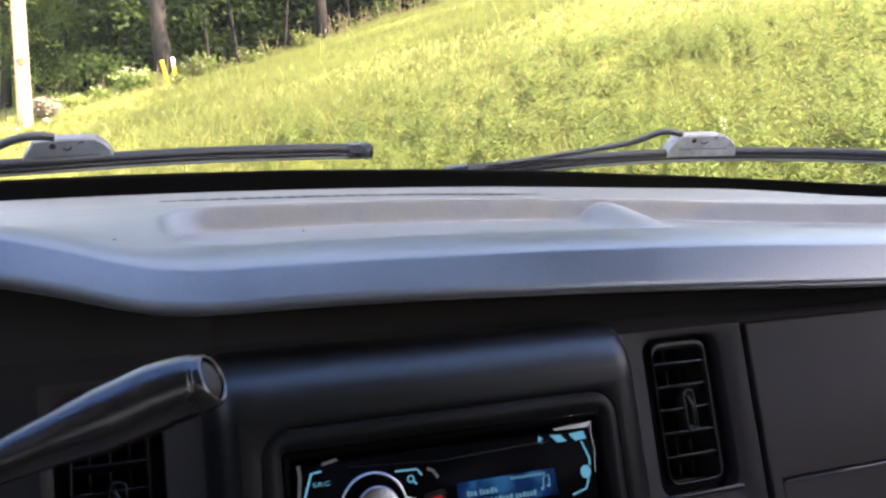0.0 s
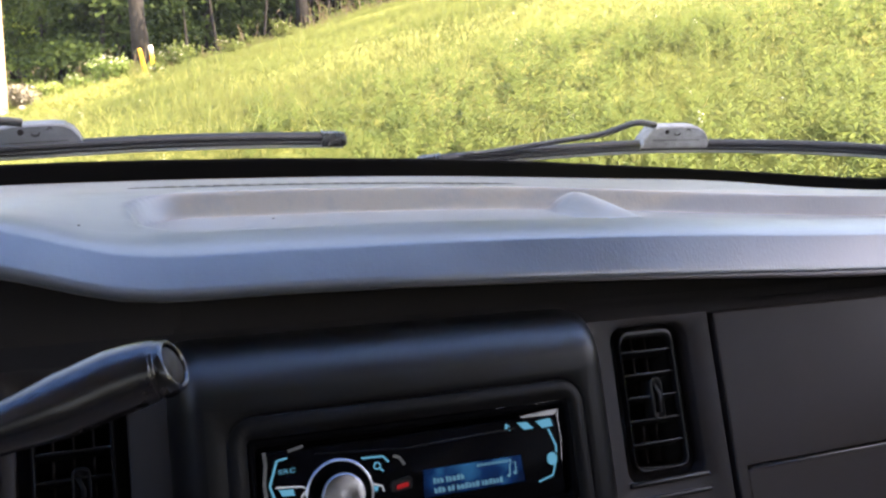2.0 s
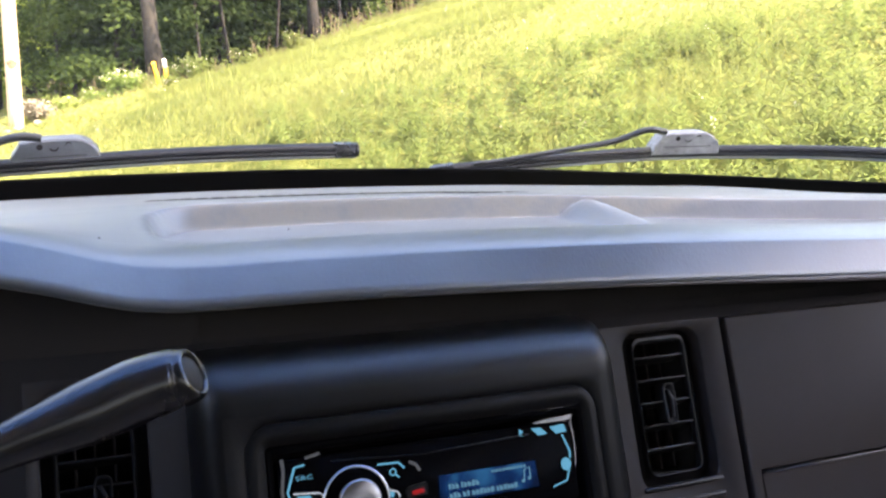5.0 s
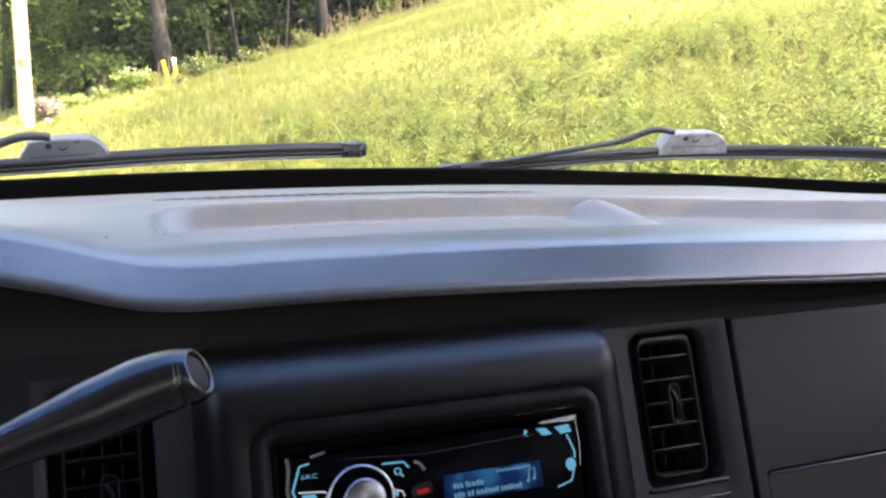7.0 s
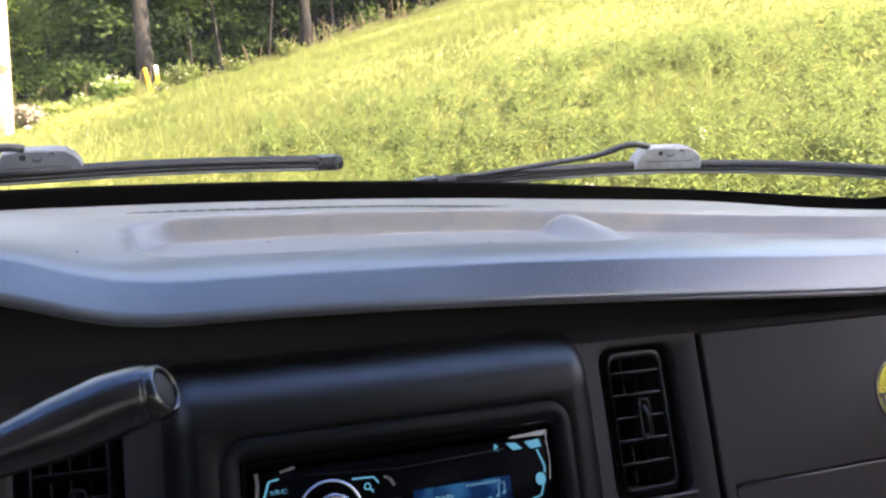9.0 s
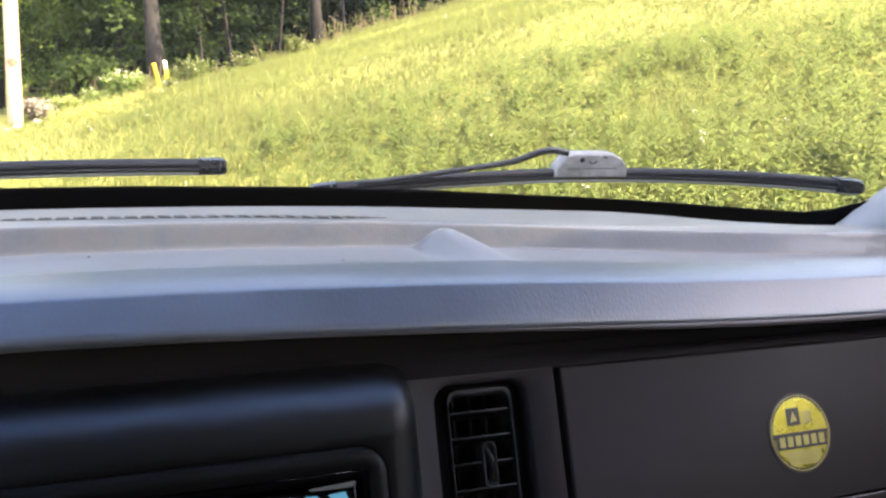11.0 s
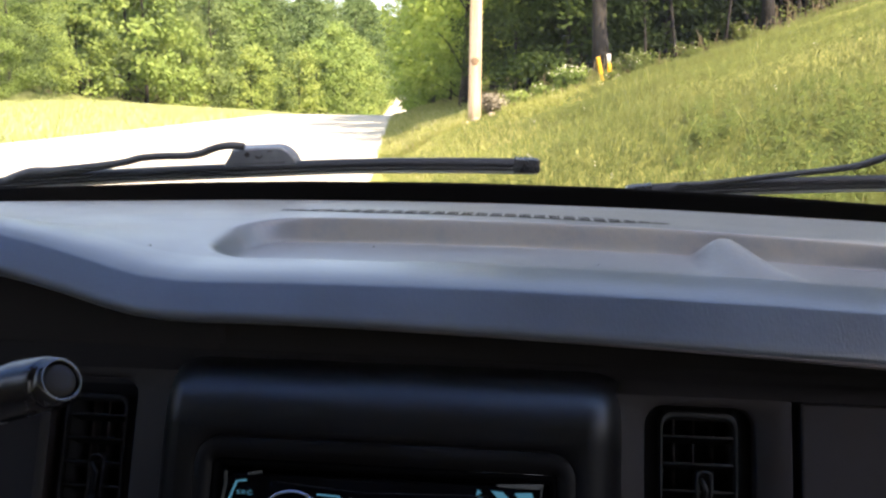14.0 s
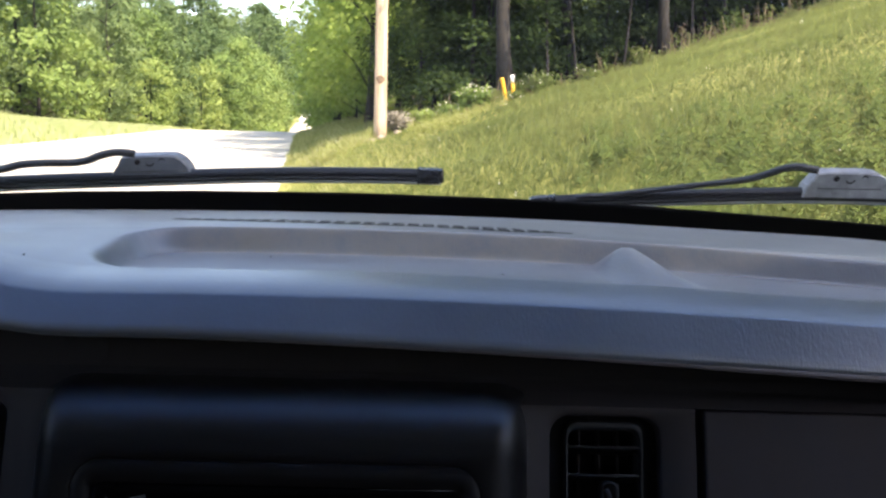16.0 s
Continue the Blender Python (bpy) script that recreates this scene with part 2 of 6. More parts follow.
LEAF_LIT = leafy("lit_leaf", [(0.0, (0.18, 0.27, 0.060)), (0.5, (0.28, 0.38, 0.09)), (1.0, (0.42, 0.51, 0.14))], 0.58)
LEAF_SHADED = leafy("shaded_leaf", [(0.0, (0.022, 0.040, 0.012)), (0.5, (0.043, 0.072, 0.019)), (1.0, (0.09, 0.128, 0.035))], 0.5)
GRASS = leafy("grass_blade", [(0.0, (0.080, 0.113, 0.035)), (0.45, (0.122, 0.145, 0.048)), (0.8, (0.166, 0.170, 0.068)), (1.0, (0.212, 0.192, 0.102))], 0.4, 0.75, 0.5, 0.24, 0.8)
DRY_GRASS = leafy("dry_grass", [(0.0, (0.31, 0.38, 0.14)), (0.5, (0.44, 0.49, 0.22)), (1.0, (0.58, 0.59, 0.36))], 0.4)
STRAW_GRASS = leafy("straw_grass", [(0.0, (0.20, 0.24, 0.065)), (0.45, (0.31, 0.335, 0.11)), (0.8, (0.42, 0.405, 0.17)), (1.0, (0.54, 0.49, 0.27))], 0.45, 0.75, 0.6)
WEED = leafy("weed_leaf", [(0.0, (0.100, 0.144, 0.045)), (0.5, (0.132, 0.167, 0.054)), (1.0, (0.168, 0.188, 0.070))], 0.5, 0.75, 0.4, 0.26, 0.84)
STALK = leafy("dry_stalk", [(0.0, (0.07, 0.055, 0.035)), (0.5, (0.15, 0.115, 0.075)), (1.0, (0.26, 0.21, 0.14))], 0.1)
DEAD = leafy("dead_leaf", [(0.0, (0.14, 0.12, 0.09)), (1.0, (0.32, 0.29, 0.23))], 0.2)
BLOOM = leafy("pale_bloom", [(0.0, (0.5, 0.48, 0.38)), (1.0, (0.75, 0.72, 0.6))], 0.3)
BARK = grained("bark", (0.011, 0.009, 0.008), (0.032, 0.026, 0.022), 3, 0.9, 0.9, 18, 0.03)
STONE = grained("stone", (0.24, 0.17, 0.13), (0.42, 0.33, 0.28), 4, 0.9, 0.6, 25, 0.02)


def pole_wood():
    m = material("weathered_pole_wood", (0.4, 0.3, 0.2), 0.85)
    b = m.node_tree.nodes["Principled BSDF"]
    tc = coords(m)
    mp = add(m, "ShaderNodeMapping", Scale=(14.0, 14.0, 0.5))
    join(m, tc, "Object", mp, 0)
    n = add(m, "ShaderNodeTexNoise", Scale=2.0, Detail=6.0)
    join(m, mp, 0, n, "Vector")
    r = ramp(m, n, 0, [(0.3, (0.30, 0.19, 0.12)), (0.55, (0.58, 0.43, 0.30)), (0.75, (0.72, 0.58, 0.45))])
    join(m, r, 0, b, "Base Color")
    bp = add(m, "ShaderNodeBump", Strength=0.7, Distance=0.02)
    join(m, n, 0, bp, "Height")
    join(m, bp, 0, b, "Normal")
    return m


POLE = pole_wood()
KNOT = grained("stained_wood", (0.10, 0.06, 0.035), (0.26, 0.17, 0.11), 30, 0.9, 0.5, 60, 0.004)
POST_YELLOW = grained("yellow_post_plastic", (0.65, 0.33, 0.02), (0.75, 0.42, 0.03), 8, 0.5, 0.1, 40, 0.002)
POST_WHITE = grained("white_post_cap", (0.68, 0.68, 0.64), (0.78, 0.78, 0.74), 8, 0.5, 0.1, 40, 0.002)


def ground_material():
    m = material("meadow_ground", (0.1, 0.12, 0.03), 0.95, 0, 0.2)
    b = m.node_tree.nodes["Principled BSDF"]
    tc = coords(m)
    n1 = add(m, "ShaderNodeTexNoise", Scale=0.35, Detail=6.0)
    n2 = add(m, "ShaderNodeTexNoise", Scale=9.0, Detail=5.0)
    join(m, tc, "Object", n1, "Vector")
    join(m, tc, "Object", n2, "Vector")
    r1 = ramp(m, n1, 0, [(0.35, (0.22, 0.235, 0.06)), (0.65, (0.33, 0.32, 0.11))])
    r2 = ramp(m, n2, 0, [(0.3, (0.6, 0.6, 0.6)), (0.7, (1.1, 1.1, 1.1))])
    mul = m.node_tree.nodes.new("ShaderNodeMix")
    mul.data_type, mul.blend_type = "RGBA", "MULTIPLY"
    mul.inputs[0].default_value = 1.0
    join(m, r1, 0, mul, 6)
    join(m, r2, 0, mul, 7)
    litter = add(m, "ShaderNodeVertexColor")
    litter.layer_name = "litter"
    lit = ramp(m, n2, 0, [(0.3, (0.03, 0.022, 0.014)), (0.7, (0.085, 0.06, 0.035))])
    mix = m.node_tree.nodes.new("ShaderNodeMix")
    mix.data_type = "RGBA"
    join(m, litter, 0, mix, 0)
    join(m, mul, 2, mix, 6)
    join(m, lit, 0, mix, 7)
    join(m, mix, 2, b, "Base Color")
    bp = add(m, "ShaderNodeBump", Strength=0.8, Distance=0.05)
    join(m, n2, 0, bp, "Height")
    join(m, bp, 0, b, "Normal")
    return m


GROUND = ground_material()
ASPHALT = grained("aged_asphalt", (0.48, 0.44, 0.37), (0.57, 0.53, 0.45), 0.6, 0.9, 0.5, 60, 0.006)


# ---------------------------------------------------------------- mesh helpers
def finish(bm, name, mat, smooth=True):
    me = bpy.data.meshes.new(name)
    bm.normal_update()
    bm.to_mesh(me)
    bm.free()
    me.materials.append(mat)
    for p in me.polygons:
        p.use_smooth = smooth
    return me


def part(name, bm, mat, parent=None, label="", smooth=True):
    ob = new(name, finish(bm, name, mat, smooth))
    if parent is not None:
        ob.parent = parent
    if label:
        tagged(ob, label)
    return ob


def root(name, label, category, place=(0, 0, 0), group="", kind=""):
    ob = new(name)
    ob.location = place
    ob.empty_display_size = 0.05
    return tagged(ob, label, category, group, kind)


def raw(name, verts, faces, mat, parent=None, smooth=False, label=""):
    """One mesh straight from arrays of points and of equal-sized faces."""
    me = bpy.data.meshes.new(name)
    verts, faces = np.asarray(verts, np.float32), np.asarray(faces, np.int32)
    k = faces.shape[1]
    me.vertices.add(len(verts))
    me.vertices.foreach_set("co", verts.ravel())
    me.loops.add(faces.size)
    me.loops.foreach_set("vertex_index", faces.ravel())
    me.polygons.add(len(faces))
    me.polygons.foreach_set("loop_start", np.arange(0, faces.size, k, dtype=np.int32))
    me.update(calc_edges=True)
    me.polygons.foreach_set("use_smooth", np.full(len(faces), smooth))
    me.materials.append(mat)
    ob = new(name, me)
    if parent is not None:
        ob.parent = parent
    if label:
        tagged(ob, label)
    return ob


def sheet(rows, closed=False):
    """A bmesh skin over rows of points, all rows equally long."""
    bm = bmesh.new()
    vs = [[bm.verts.new(p) for p in row] for row in rows]
    for a, b in zip(vs, vs[1:]):
        n = len(a)
        for i in range(n if closed else n - 1):
            j = (i + 1) % n
            bm.faces.new((a[i], a[j], b[j], b[i]))
    return bm


def tube(points, radii, sides=14, cap=True, squash=1.0):
    pts = [Vector(p) for p in points]
    rows = []
    for i, p in enumerate(pts):
        d = (pts[min(i + 1, len(pts) - 1)] - pts[max(i - 1, 0)]).normalized()
        a = d.cross(Vector((0, 0, 1)))
        a = a.normalized() if a.length > 1e-4 else Vector((1, 0, 0))
        b = d.cross(a).normalized()
        rad = float(radii[i])
        rows.append([p + rad * (math.cos(t) * a + squash * math.sin(t) * b) for t in [2 * math.pi * k / sides for k in range(sides)]])
    bm = sheet(rows, True)
    if cap:
        bm.verts.ensure_lookup_table()
        bm.faces.new([bm.verts[i] for i in range(sides)])
        bm.faces.new([bm.verts[len(pts) * sides - 1 - i] for i in range(sides)])
    bmesh.ops.recalc_face_normals(bm, faces=bm.faces)
    return bm


def smooth_path(pts, n):
    """Points on a smooth curve through the given ones."""
    pts = [Vector(p) for p in pts]
    out = []
    for i in range(len(pts) - 1):
        p0, p1, p2, p3 = pts[max(i - 1, 0)], pts[i], pts[i + 1], pts[min(i + 2, len(pts) - 1)]
        for k in range(n):
            t = k / n
            out.append(0.5 * (2 * p1 + (p2 - p0) * t + (2 * p0 - 5 * p1 + 4 * p2 - p3) * t * t + (3 * p1 - p0 - 3 * p2 + p3) * t ** 3))
    return out + [pts[-1]]


def block(size, place=(0, 0, 0), bevel=0.0, turn=None, segments=2):
    bm = bmesh.new()
    bmesh.ops.create_cube(bm, size=1.0)
    bmesh.ops.scale(bm, vec=size, verts=bm.verts)
    if bevel:
        bmesh.ops.bevel(bm, geom=bm.edges, offset=bevel, segments=segments, affect="EDGES", profile=0.5)
    m = Matrix.Translation(place) @ (turn.to_4x4() if turn else Matrix.Identity(4))
    bmesh.ops.transform(bm, matrix=m, verts=bm.verts)
    return bm


def ring(w, h, r, n=6):
    """A rounded rectangle's outline, anticlockwise, about the origin."""
    r = min(r, w / 2, h / 2)
    out = []
    for cx, cy, a0 in ((w / 2 - r, h / 2 - r, 0), (-w / 2 + r, h / 2 - r, 90), (-w / 2 + r, -h / 2 + r, 180), (w / 2 - r, -h / 2 + r, 270)):
        for k in range(n + 1):
            a = radians(a0 + 90 * k / n)
            out.append((cx + r * math.cos(a), cy + r * math.sin(a)))
    return out


def lofted(rings, m, cap_first=False, cap_last=False):
    """Rings given as (outline, height, centre) skinned and laid into the frame m."""
    rows = [[m @ Vector((x + cx, y + cy, h)) for x, y in outline] for outline, h, (cx, cy) in rings]
    bm = sheet(rows, True)
    bm.verts.ensure_lookup_table()
    n = len(rows[0])
    if cap_first:
        bm.faces.new([bm.verts[n - 1 - i] for i in range(n)])
    if cap_last:
        k = n * (len(rows) - 1)
        bm.faces.new([bm.verts[k + i] for i in range(n)])
    bmesh.ops.recalc_face_normals(bm, faces=bm.faces)
    return bm


def flat_shape(outline, m, thick=0.0006):
    """A plate with the given outline, standing out from the frame m by its thickness."""
    bm = bmesh.new()
    lo = [bm.verts.new(m @ Vector((x, y, 0))) for x, y in outline]
    hi = [bm.verts.new(m @ Vector((x, y, thick))) for x, y in outline]
    bm.faces.new(hi)
    bm.faces.new(lo[::-1])
    for i in range(len(lo)):
        j = (i + 1) % len(lo)
        bm.faces.new((lo[i], lo[j], hi[j], hi[i]))
    bmesh.ops.recalc_face_normals(bm, faces=bm.faces)
    return bm


def stroke(points, width):
    """The outline of a bent bar of even width along a line in the plane."""
    pts = [Vector(p).to_2d() for p in points]
    left, right = [], []
    for i, p in enumerate(pts):
        d = (pts[min(i + 1, len(pts) - 1)] - pts[max(i - 1, 0)]).normalized()
        nrm = Vector((-d.y, d.x)) * width / 2
        left.append(tuple(p + nrm))
        right.append(tuple(p - nrm))
    return left + right[::-1]


def merge(*bms):
    out = bms[0]
    for b in bms[1:]:
        me = bpy.data.meshes.new("joined")
        b.to_mesh(me)
        b.free()
        out.from_mesh(me)
        bpy.data.meshes.remove(me)
    return out


def smoothstep(a, b, x):
    t = np.clip((x - a) / (b - a), 0, 1)
    return t * t * (3 - 2 * t)


# ---------------------------------------------------------------- ground and road
AHEAD, ACROSS = np.array((-0.132, 0.991)), np.array((0.991, 0.132))   # the road's way, and to its right
EDGE_RIGHT, EDGE_LEFT = -1.48, -9.5


def edge_right(u):
    """The asphalt's right border: the shoulder widens towards the truck."""
    return np.interp(u, [8, 16, 23, 46, 70], [-0.75, -0.78, -0.98, -1.48, -1.52])


def edge_left(u):
    """The asphalt's border across the road, which widens towards the truck."""
    return np.interp(u, [-10, 12, 25, 33, 45, 70], [-12.2, -11.8, -10.7, -10.1, -9.5, -9.5])


def road_height(u):
    return np.interp(u, [-80, 46, 58, 75, 100, 150, 200, 250, 400, 520, 700, 3200], [0, 0, -0.08, -0.75, -1.9, -4.0, -5.2, -4.8, -1.2, 0.6, 1.0, 1.0])


def height(x, y):
    """The ground's height: the road's bed, the bank that climbs to its right, the verge and wooded slope to its left."""
    u, v = AHEAD[0] * x + AHEAD[1] * y, ACROSS[0] * x + ACROSS[1] * y
    foot = -1.15 + 2.3 * (1 - smoothstep(2.0, 11.0, u))
    d = v - foot
    bank = 0.33 * 0.5 * (d + np.sqrt(d * d + 0.35))
    bank = np.where(bank > 6, 6 + (bank - 6) * 0.55, bank) * (1 - 0.5 * smoothstep(60, 180, u))
    bank = bank - 0.36 * smoothstep(5.2, 7.2, d) * smoothstep(16.0, 22.5, u)   # the crest is rounded off before the wood
    bank = bank * smoothstep(0.0, 1.2, v - edge_right(u))
    w = edge_left(u) - v
    verge = 0.045 * np.clip(w, 0, 14) + 0.22 * (1 - 0.55 * smoothstep(70, 200, u)) * np.clip(w - 14, 0, 70) + 0.05 * np.clip(w - 84, 0, 200)
    lumps = 0.05 * np.sin(1.3 * x + 0.7 * y) * np.sin(0.9 * y - 0.4 * x) * smoothstep(0.3, 3, v - edge_right(u))
    far_hill = 0.30 * np.clip(u - 450, 0, 160)
    bed = far_hill + road_height(u) * (1 - smoothstep(6, 26, w))
    return bed + bank + verge + lumps - 0.02


def world_xy(u, v):
    return AHEAD[0] * u + ACROSS[0] * v, AHEAD[1] * u + ACROSS[1] * v


def forest_edge(x):
    """How far ahead the wood begins on the bank."""
    return np.interp(x, [-14, -5.6, -3, -1.6, 1.5, 3.5, 6.2, 8.5, 14, 30], [115, 50, 30, 24.0, 21.0, 22.0, 24.0, 24.0, 25.0, 27.0])


def build_ground():
    def steps(*runs):
        return np.unique(np.concatenate([np.arange(a, b, s) for a, b, s in runs]))
    us = steps((-3000, -100, 500), (-100, -10, 8), (-10, 32, 0.35), (32, 80, 1.5), (80, 600, 8), (600, 3200, 400))
    vs = steps((-3000, -150, 500), (-150, -24, 4), (-24, -2, 1.0), (-2, 18, 0.3), (18, 60, 2), (60, 160, 10), (160, 3200, 500))
    gu, gv = np.meshgrid(us, vs, indexing="ij")
    x, y = world_xy(gu, gv)
    z = height(x, y)
    idx = np.arange(gu.size).reshape(gu.shape)
    faces = np.stack([idx[:-1, :-1], idx[1:, :-1], idx[1:, 1:], idx[:-1, 1:]], -1).reshape(-1, 4)[:, ::-1]
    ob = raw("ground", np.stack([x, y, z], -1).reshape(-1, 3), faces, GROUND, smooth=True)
    tagged(ob, "sunlit meadow bank climbing from the roadside to a wood", "ground", kind="structure")
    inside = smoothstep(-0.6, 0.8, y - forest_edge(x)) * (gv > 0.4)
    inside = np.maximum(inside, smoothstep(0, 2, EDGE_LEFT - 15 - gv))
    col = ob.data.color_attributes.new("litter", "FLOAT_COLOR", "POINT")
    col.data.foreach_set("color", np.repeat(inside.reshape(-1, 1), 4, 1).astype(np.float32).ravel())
    return ob


build_ground()


def ribbon(name, v0, v1, u0, u1, lift, mat, label, category, step=2.0, n=5):
    us, vs = np.arange(u0, u1 + step, step), np.linspace(v0, v1, n)
    gu, gv = np.meshgrid(us, vs, indexing="ij")
    gv = np.where(gv == v1, edge_right(gu), np.where(gv == v0, edge_left(gu), gv))
    x, y = world_xy(gu, gv)
    z = road_height(gu) + lift
    idx = np.arange(gu.size).reshape(gu.shape)
    faces = np.stack([idx[:-1, :-1], idx[1:, :-1], idx[1:, 1:], idx[:-1, 1:]], -1).reshape(-1, 4)[:, ::-1]
    ob = raw(name, np.stack([x, y, z], -1).reshape(-1, 3), faces, mat, smooth=True)
    return tagged(ob, label, category, kind="structure")


ribbon("road", EDGE_LEFT, EDGE_RIGHT, -80, 452, 0.03, ASPHALT, "pale sun-bleached two-lane asphalt road", "road")

# ---------------------------------------------------------------- trees
def leaves(rng, centres, spread, count, size, droop=0.3, facing=None, width=0.36, wedge=False):
    """Points and faces of small leaves scattered round the centres: four-sided, or three-sided wedges."""
    c = centres[rng.integers(0, len(centres), count)]
    p = c + np.clip(rng.normal(0, 1, (count, 3)), -2.0, 2.0) * spread
    d = rng.normal(0, 1, (count, 3))
    d[:, 2] -= droop
    d /= np.linalg.norm(d, axis=1, keepdims=True)
    s = np.cross(d, rng.normal(0, 1, (count, 3)))
    if facing is not None:
        n = rng.normal(0, 0.55, (count, 3)) + np.array([0, 0, 0.75])
        n[:, :2] += 0.9 * p[:, :2] / (np.linalg.norm(p[:, :2], axis=1, keepdims=True) + facing)
        d = d - n * (np.sum(d * n, 1) / np.sum(n * n, 1))[:, None]
        d /= np.linalg.norm(d, axis=1, keepdims=True)
        s = np.cross(d, n)
    s /= np.linalg.norm(s, axis=1, keepdims=True)
    ln = size * rng.uniform(0.6, 1.3, (count, 1))
    if wedge:
        v = np.stack([p + width * ln * s, p + ln * d, p - width * ln * s], 1)
        return v.reshape(-1, 3), np.arange(count * 3).reshape(-1, 3)
    v = np.stack([p, p + 0.5 * ln * d + width * ln * s, p + ln * d, p + 0.5 * ln * d - width * ln * s], 1)
    return v.reshape(-1, 3), np.arange(count * 4).reshape(-1, 4)


def make_tree(seed, tall, girth, bare, radius, count, size, leaf, label, clumps=40, limb=4, far=False):
    """A tapered trunk with limbs, and a crown of many leaves in uneven clumps. bare: height of the lowest leaves; far: a rounder crown of plainer leaves."""
    rng = np.random.default_rng(seed)
    tree = root("tree", label, "tree")
    lean = rng.normal(0, 0.03, 2)
    axis = [(lean[0] * z + 0.12 * math.sin(z * 0.5 + seed), lean[1] * z + 0.1 * math.cos(z * 0.4 + seed), z) for z in np.linspace(-0.4, tall * 0.9, 9)]
    rad = [girth * (1.35 if i == 0 else 1 - 0.1 * i) for i in range(9)]
    wood = tube(axis, rad, 8)
    centres = []
    for k in range(clumps):
        f = (k + rng.uniform(0, 1)) / clumps
        z = bare + (tall - bare) * f
        wide = radius * (0.35 + 1.0 * math.sin(math.pi * min(1, 0.12 + 0.88 * f) ** 0.8) ** 0.7) * (1 - 0.35 * f)
        if far:
            wide = radius * (0.78 + 0.32 * math.sin(math.pi * f)) * math.sqrt(max(0.06, 1 - max(0.0, (f - 0.5) / 0.52) ** 2))
        a = k * 2.4 + rng.uniform(-0.5, 0.5)
        rr = wide * rng.uniform(0.45, 1.0)
        c = np.array([lean[0] * z + rr * math.cos(a), lean[1] * z + rr * math.sin(a), z + rng.uniform(-0.4, 0.4)])
        centres.append(c)
        if k % limb == 0:
            z0 = max(0.3 * bare, z - 0.45 * rr)
            i = min(8, z0 / (tall * 0.9) * 8)
            wood = merge(wood, tube(smooth_path([(lean[0] * z0, lean[1] * z0, z0), (0.5 * c[0], 0.5 * c[1], (z0 + z) / 2 + 0.15 * rr), tuple(c)], 3),
                                    [girth * 0.32 * (1 - 0.11 * j) for j in range(7)], 4, False))
    part("trunk", wood, BARK, tree)
    cs = np.array(centres)
    per = rng.uniform(0.6, 1.5, len(cs))
    v, f = leaves(rng, np.repeat(cs, np.maximum(1, (per * 10).astype(int)), 0), np.array([1, 1, 0.6]) * radius * (0.150 if far else 0.155), count, size, 0.3, 0.5, wedge=far or limb == 9)
    raw("crown", v, f, leaf, tree)
    return tree


EDGE_TREE = "broad-leaved tree at the edge of the shaded wood"
FAR_TREE = "sunlit broad-leaved tree in the wood across the road"
light_tree = [make_tree(14, 16, 0.20, 1.6, 3.6, 8200, 0.22, LEAF_LIT, "light green broad-leaved tree beside the road", 56)]
tall_trees = [make_tree(11, 17, 0.24, 4.2, 3.6, 8200, 0.205, LEAF, EDGE_TREE, 46), make_tree(12, 15, 0.20, 3.2, 3.2, 8200, 0.205, LEAF_SHADED, EDGE_TREE, 42),
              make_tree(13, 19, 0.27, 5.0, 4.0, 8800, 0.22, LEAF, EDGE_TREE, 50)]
young_trees = [make_tree(21, 6.0, 0.06, 0.5, 1.9, 3000, 0.18, LEAF_SHADED, "young leafy tree in the undergrowth of the wood", 30, 9), make_tree(22, 8.0, 0.08, 0.6, 2.3, 3300, 0.19, LEAF_SHADED, "young leafy tree in the undergrowth of the wood", 34, 9),
               make_tree(23, 5.0, 0.05, 0.4, 1.7, 3200, 0.18, LEAF_LIT, "young leafy tree in the undergrowth of the wood", 28, 9)]
shade_young = [make_tree(24, 6.5, 0.06, 0.4, 1.9, 6840, 0.13, LEAF_SHADED, "young leafy tree in the shade of the wood", 34, 9), make_tree(25, 7.5, 0.07, 0.5, 2.1, 7220, 0.14, LEAF, "young leafy tree in the shade of the wood", 36, 9)]
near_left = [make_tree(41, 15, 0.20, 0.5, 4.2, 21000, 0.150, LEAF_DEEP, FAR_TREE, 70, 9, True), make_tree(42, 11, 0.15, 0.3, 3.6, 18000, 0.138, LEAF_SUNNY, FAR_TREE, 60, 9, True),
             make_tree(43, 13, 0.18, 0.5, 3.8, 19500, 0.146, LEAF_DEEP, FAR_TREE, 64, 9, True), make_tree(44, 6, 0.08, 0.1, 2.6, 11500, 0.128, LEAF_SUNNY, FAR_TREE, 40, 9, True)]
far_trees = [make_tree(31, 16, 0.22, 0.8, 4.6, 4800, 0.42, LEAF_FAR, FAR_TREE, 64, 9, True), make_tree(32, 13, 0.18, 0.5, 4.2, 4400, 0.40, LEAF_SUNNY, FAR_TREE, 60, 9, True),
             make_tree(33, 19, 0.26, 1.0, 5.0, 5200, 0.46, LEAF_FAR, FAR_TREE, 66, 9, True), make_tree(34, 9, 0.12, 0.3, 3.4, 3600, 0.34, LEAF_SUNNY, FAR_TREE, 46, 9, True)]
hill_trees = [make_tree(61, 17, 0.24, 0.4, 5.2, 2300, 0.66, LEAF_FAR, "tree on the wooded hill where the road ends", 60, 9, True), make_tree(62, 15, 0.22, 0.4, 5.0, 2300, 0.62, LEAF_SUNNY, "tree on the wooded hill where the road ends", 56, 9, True)]
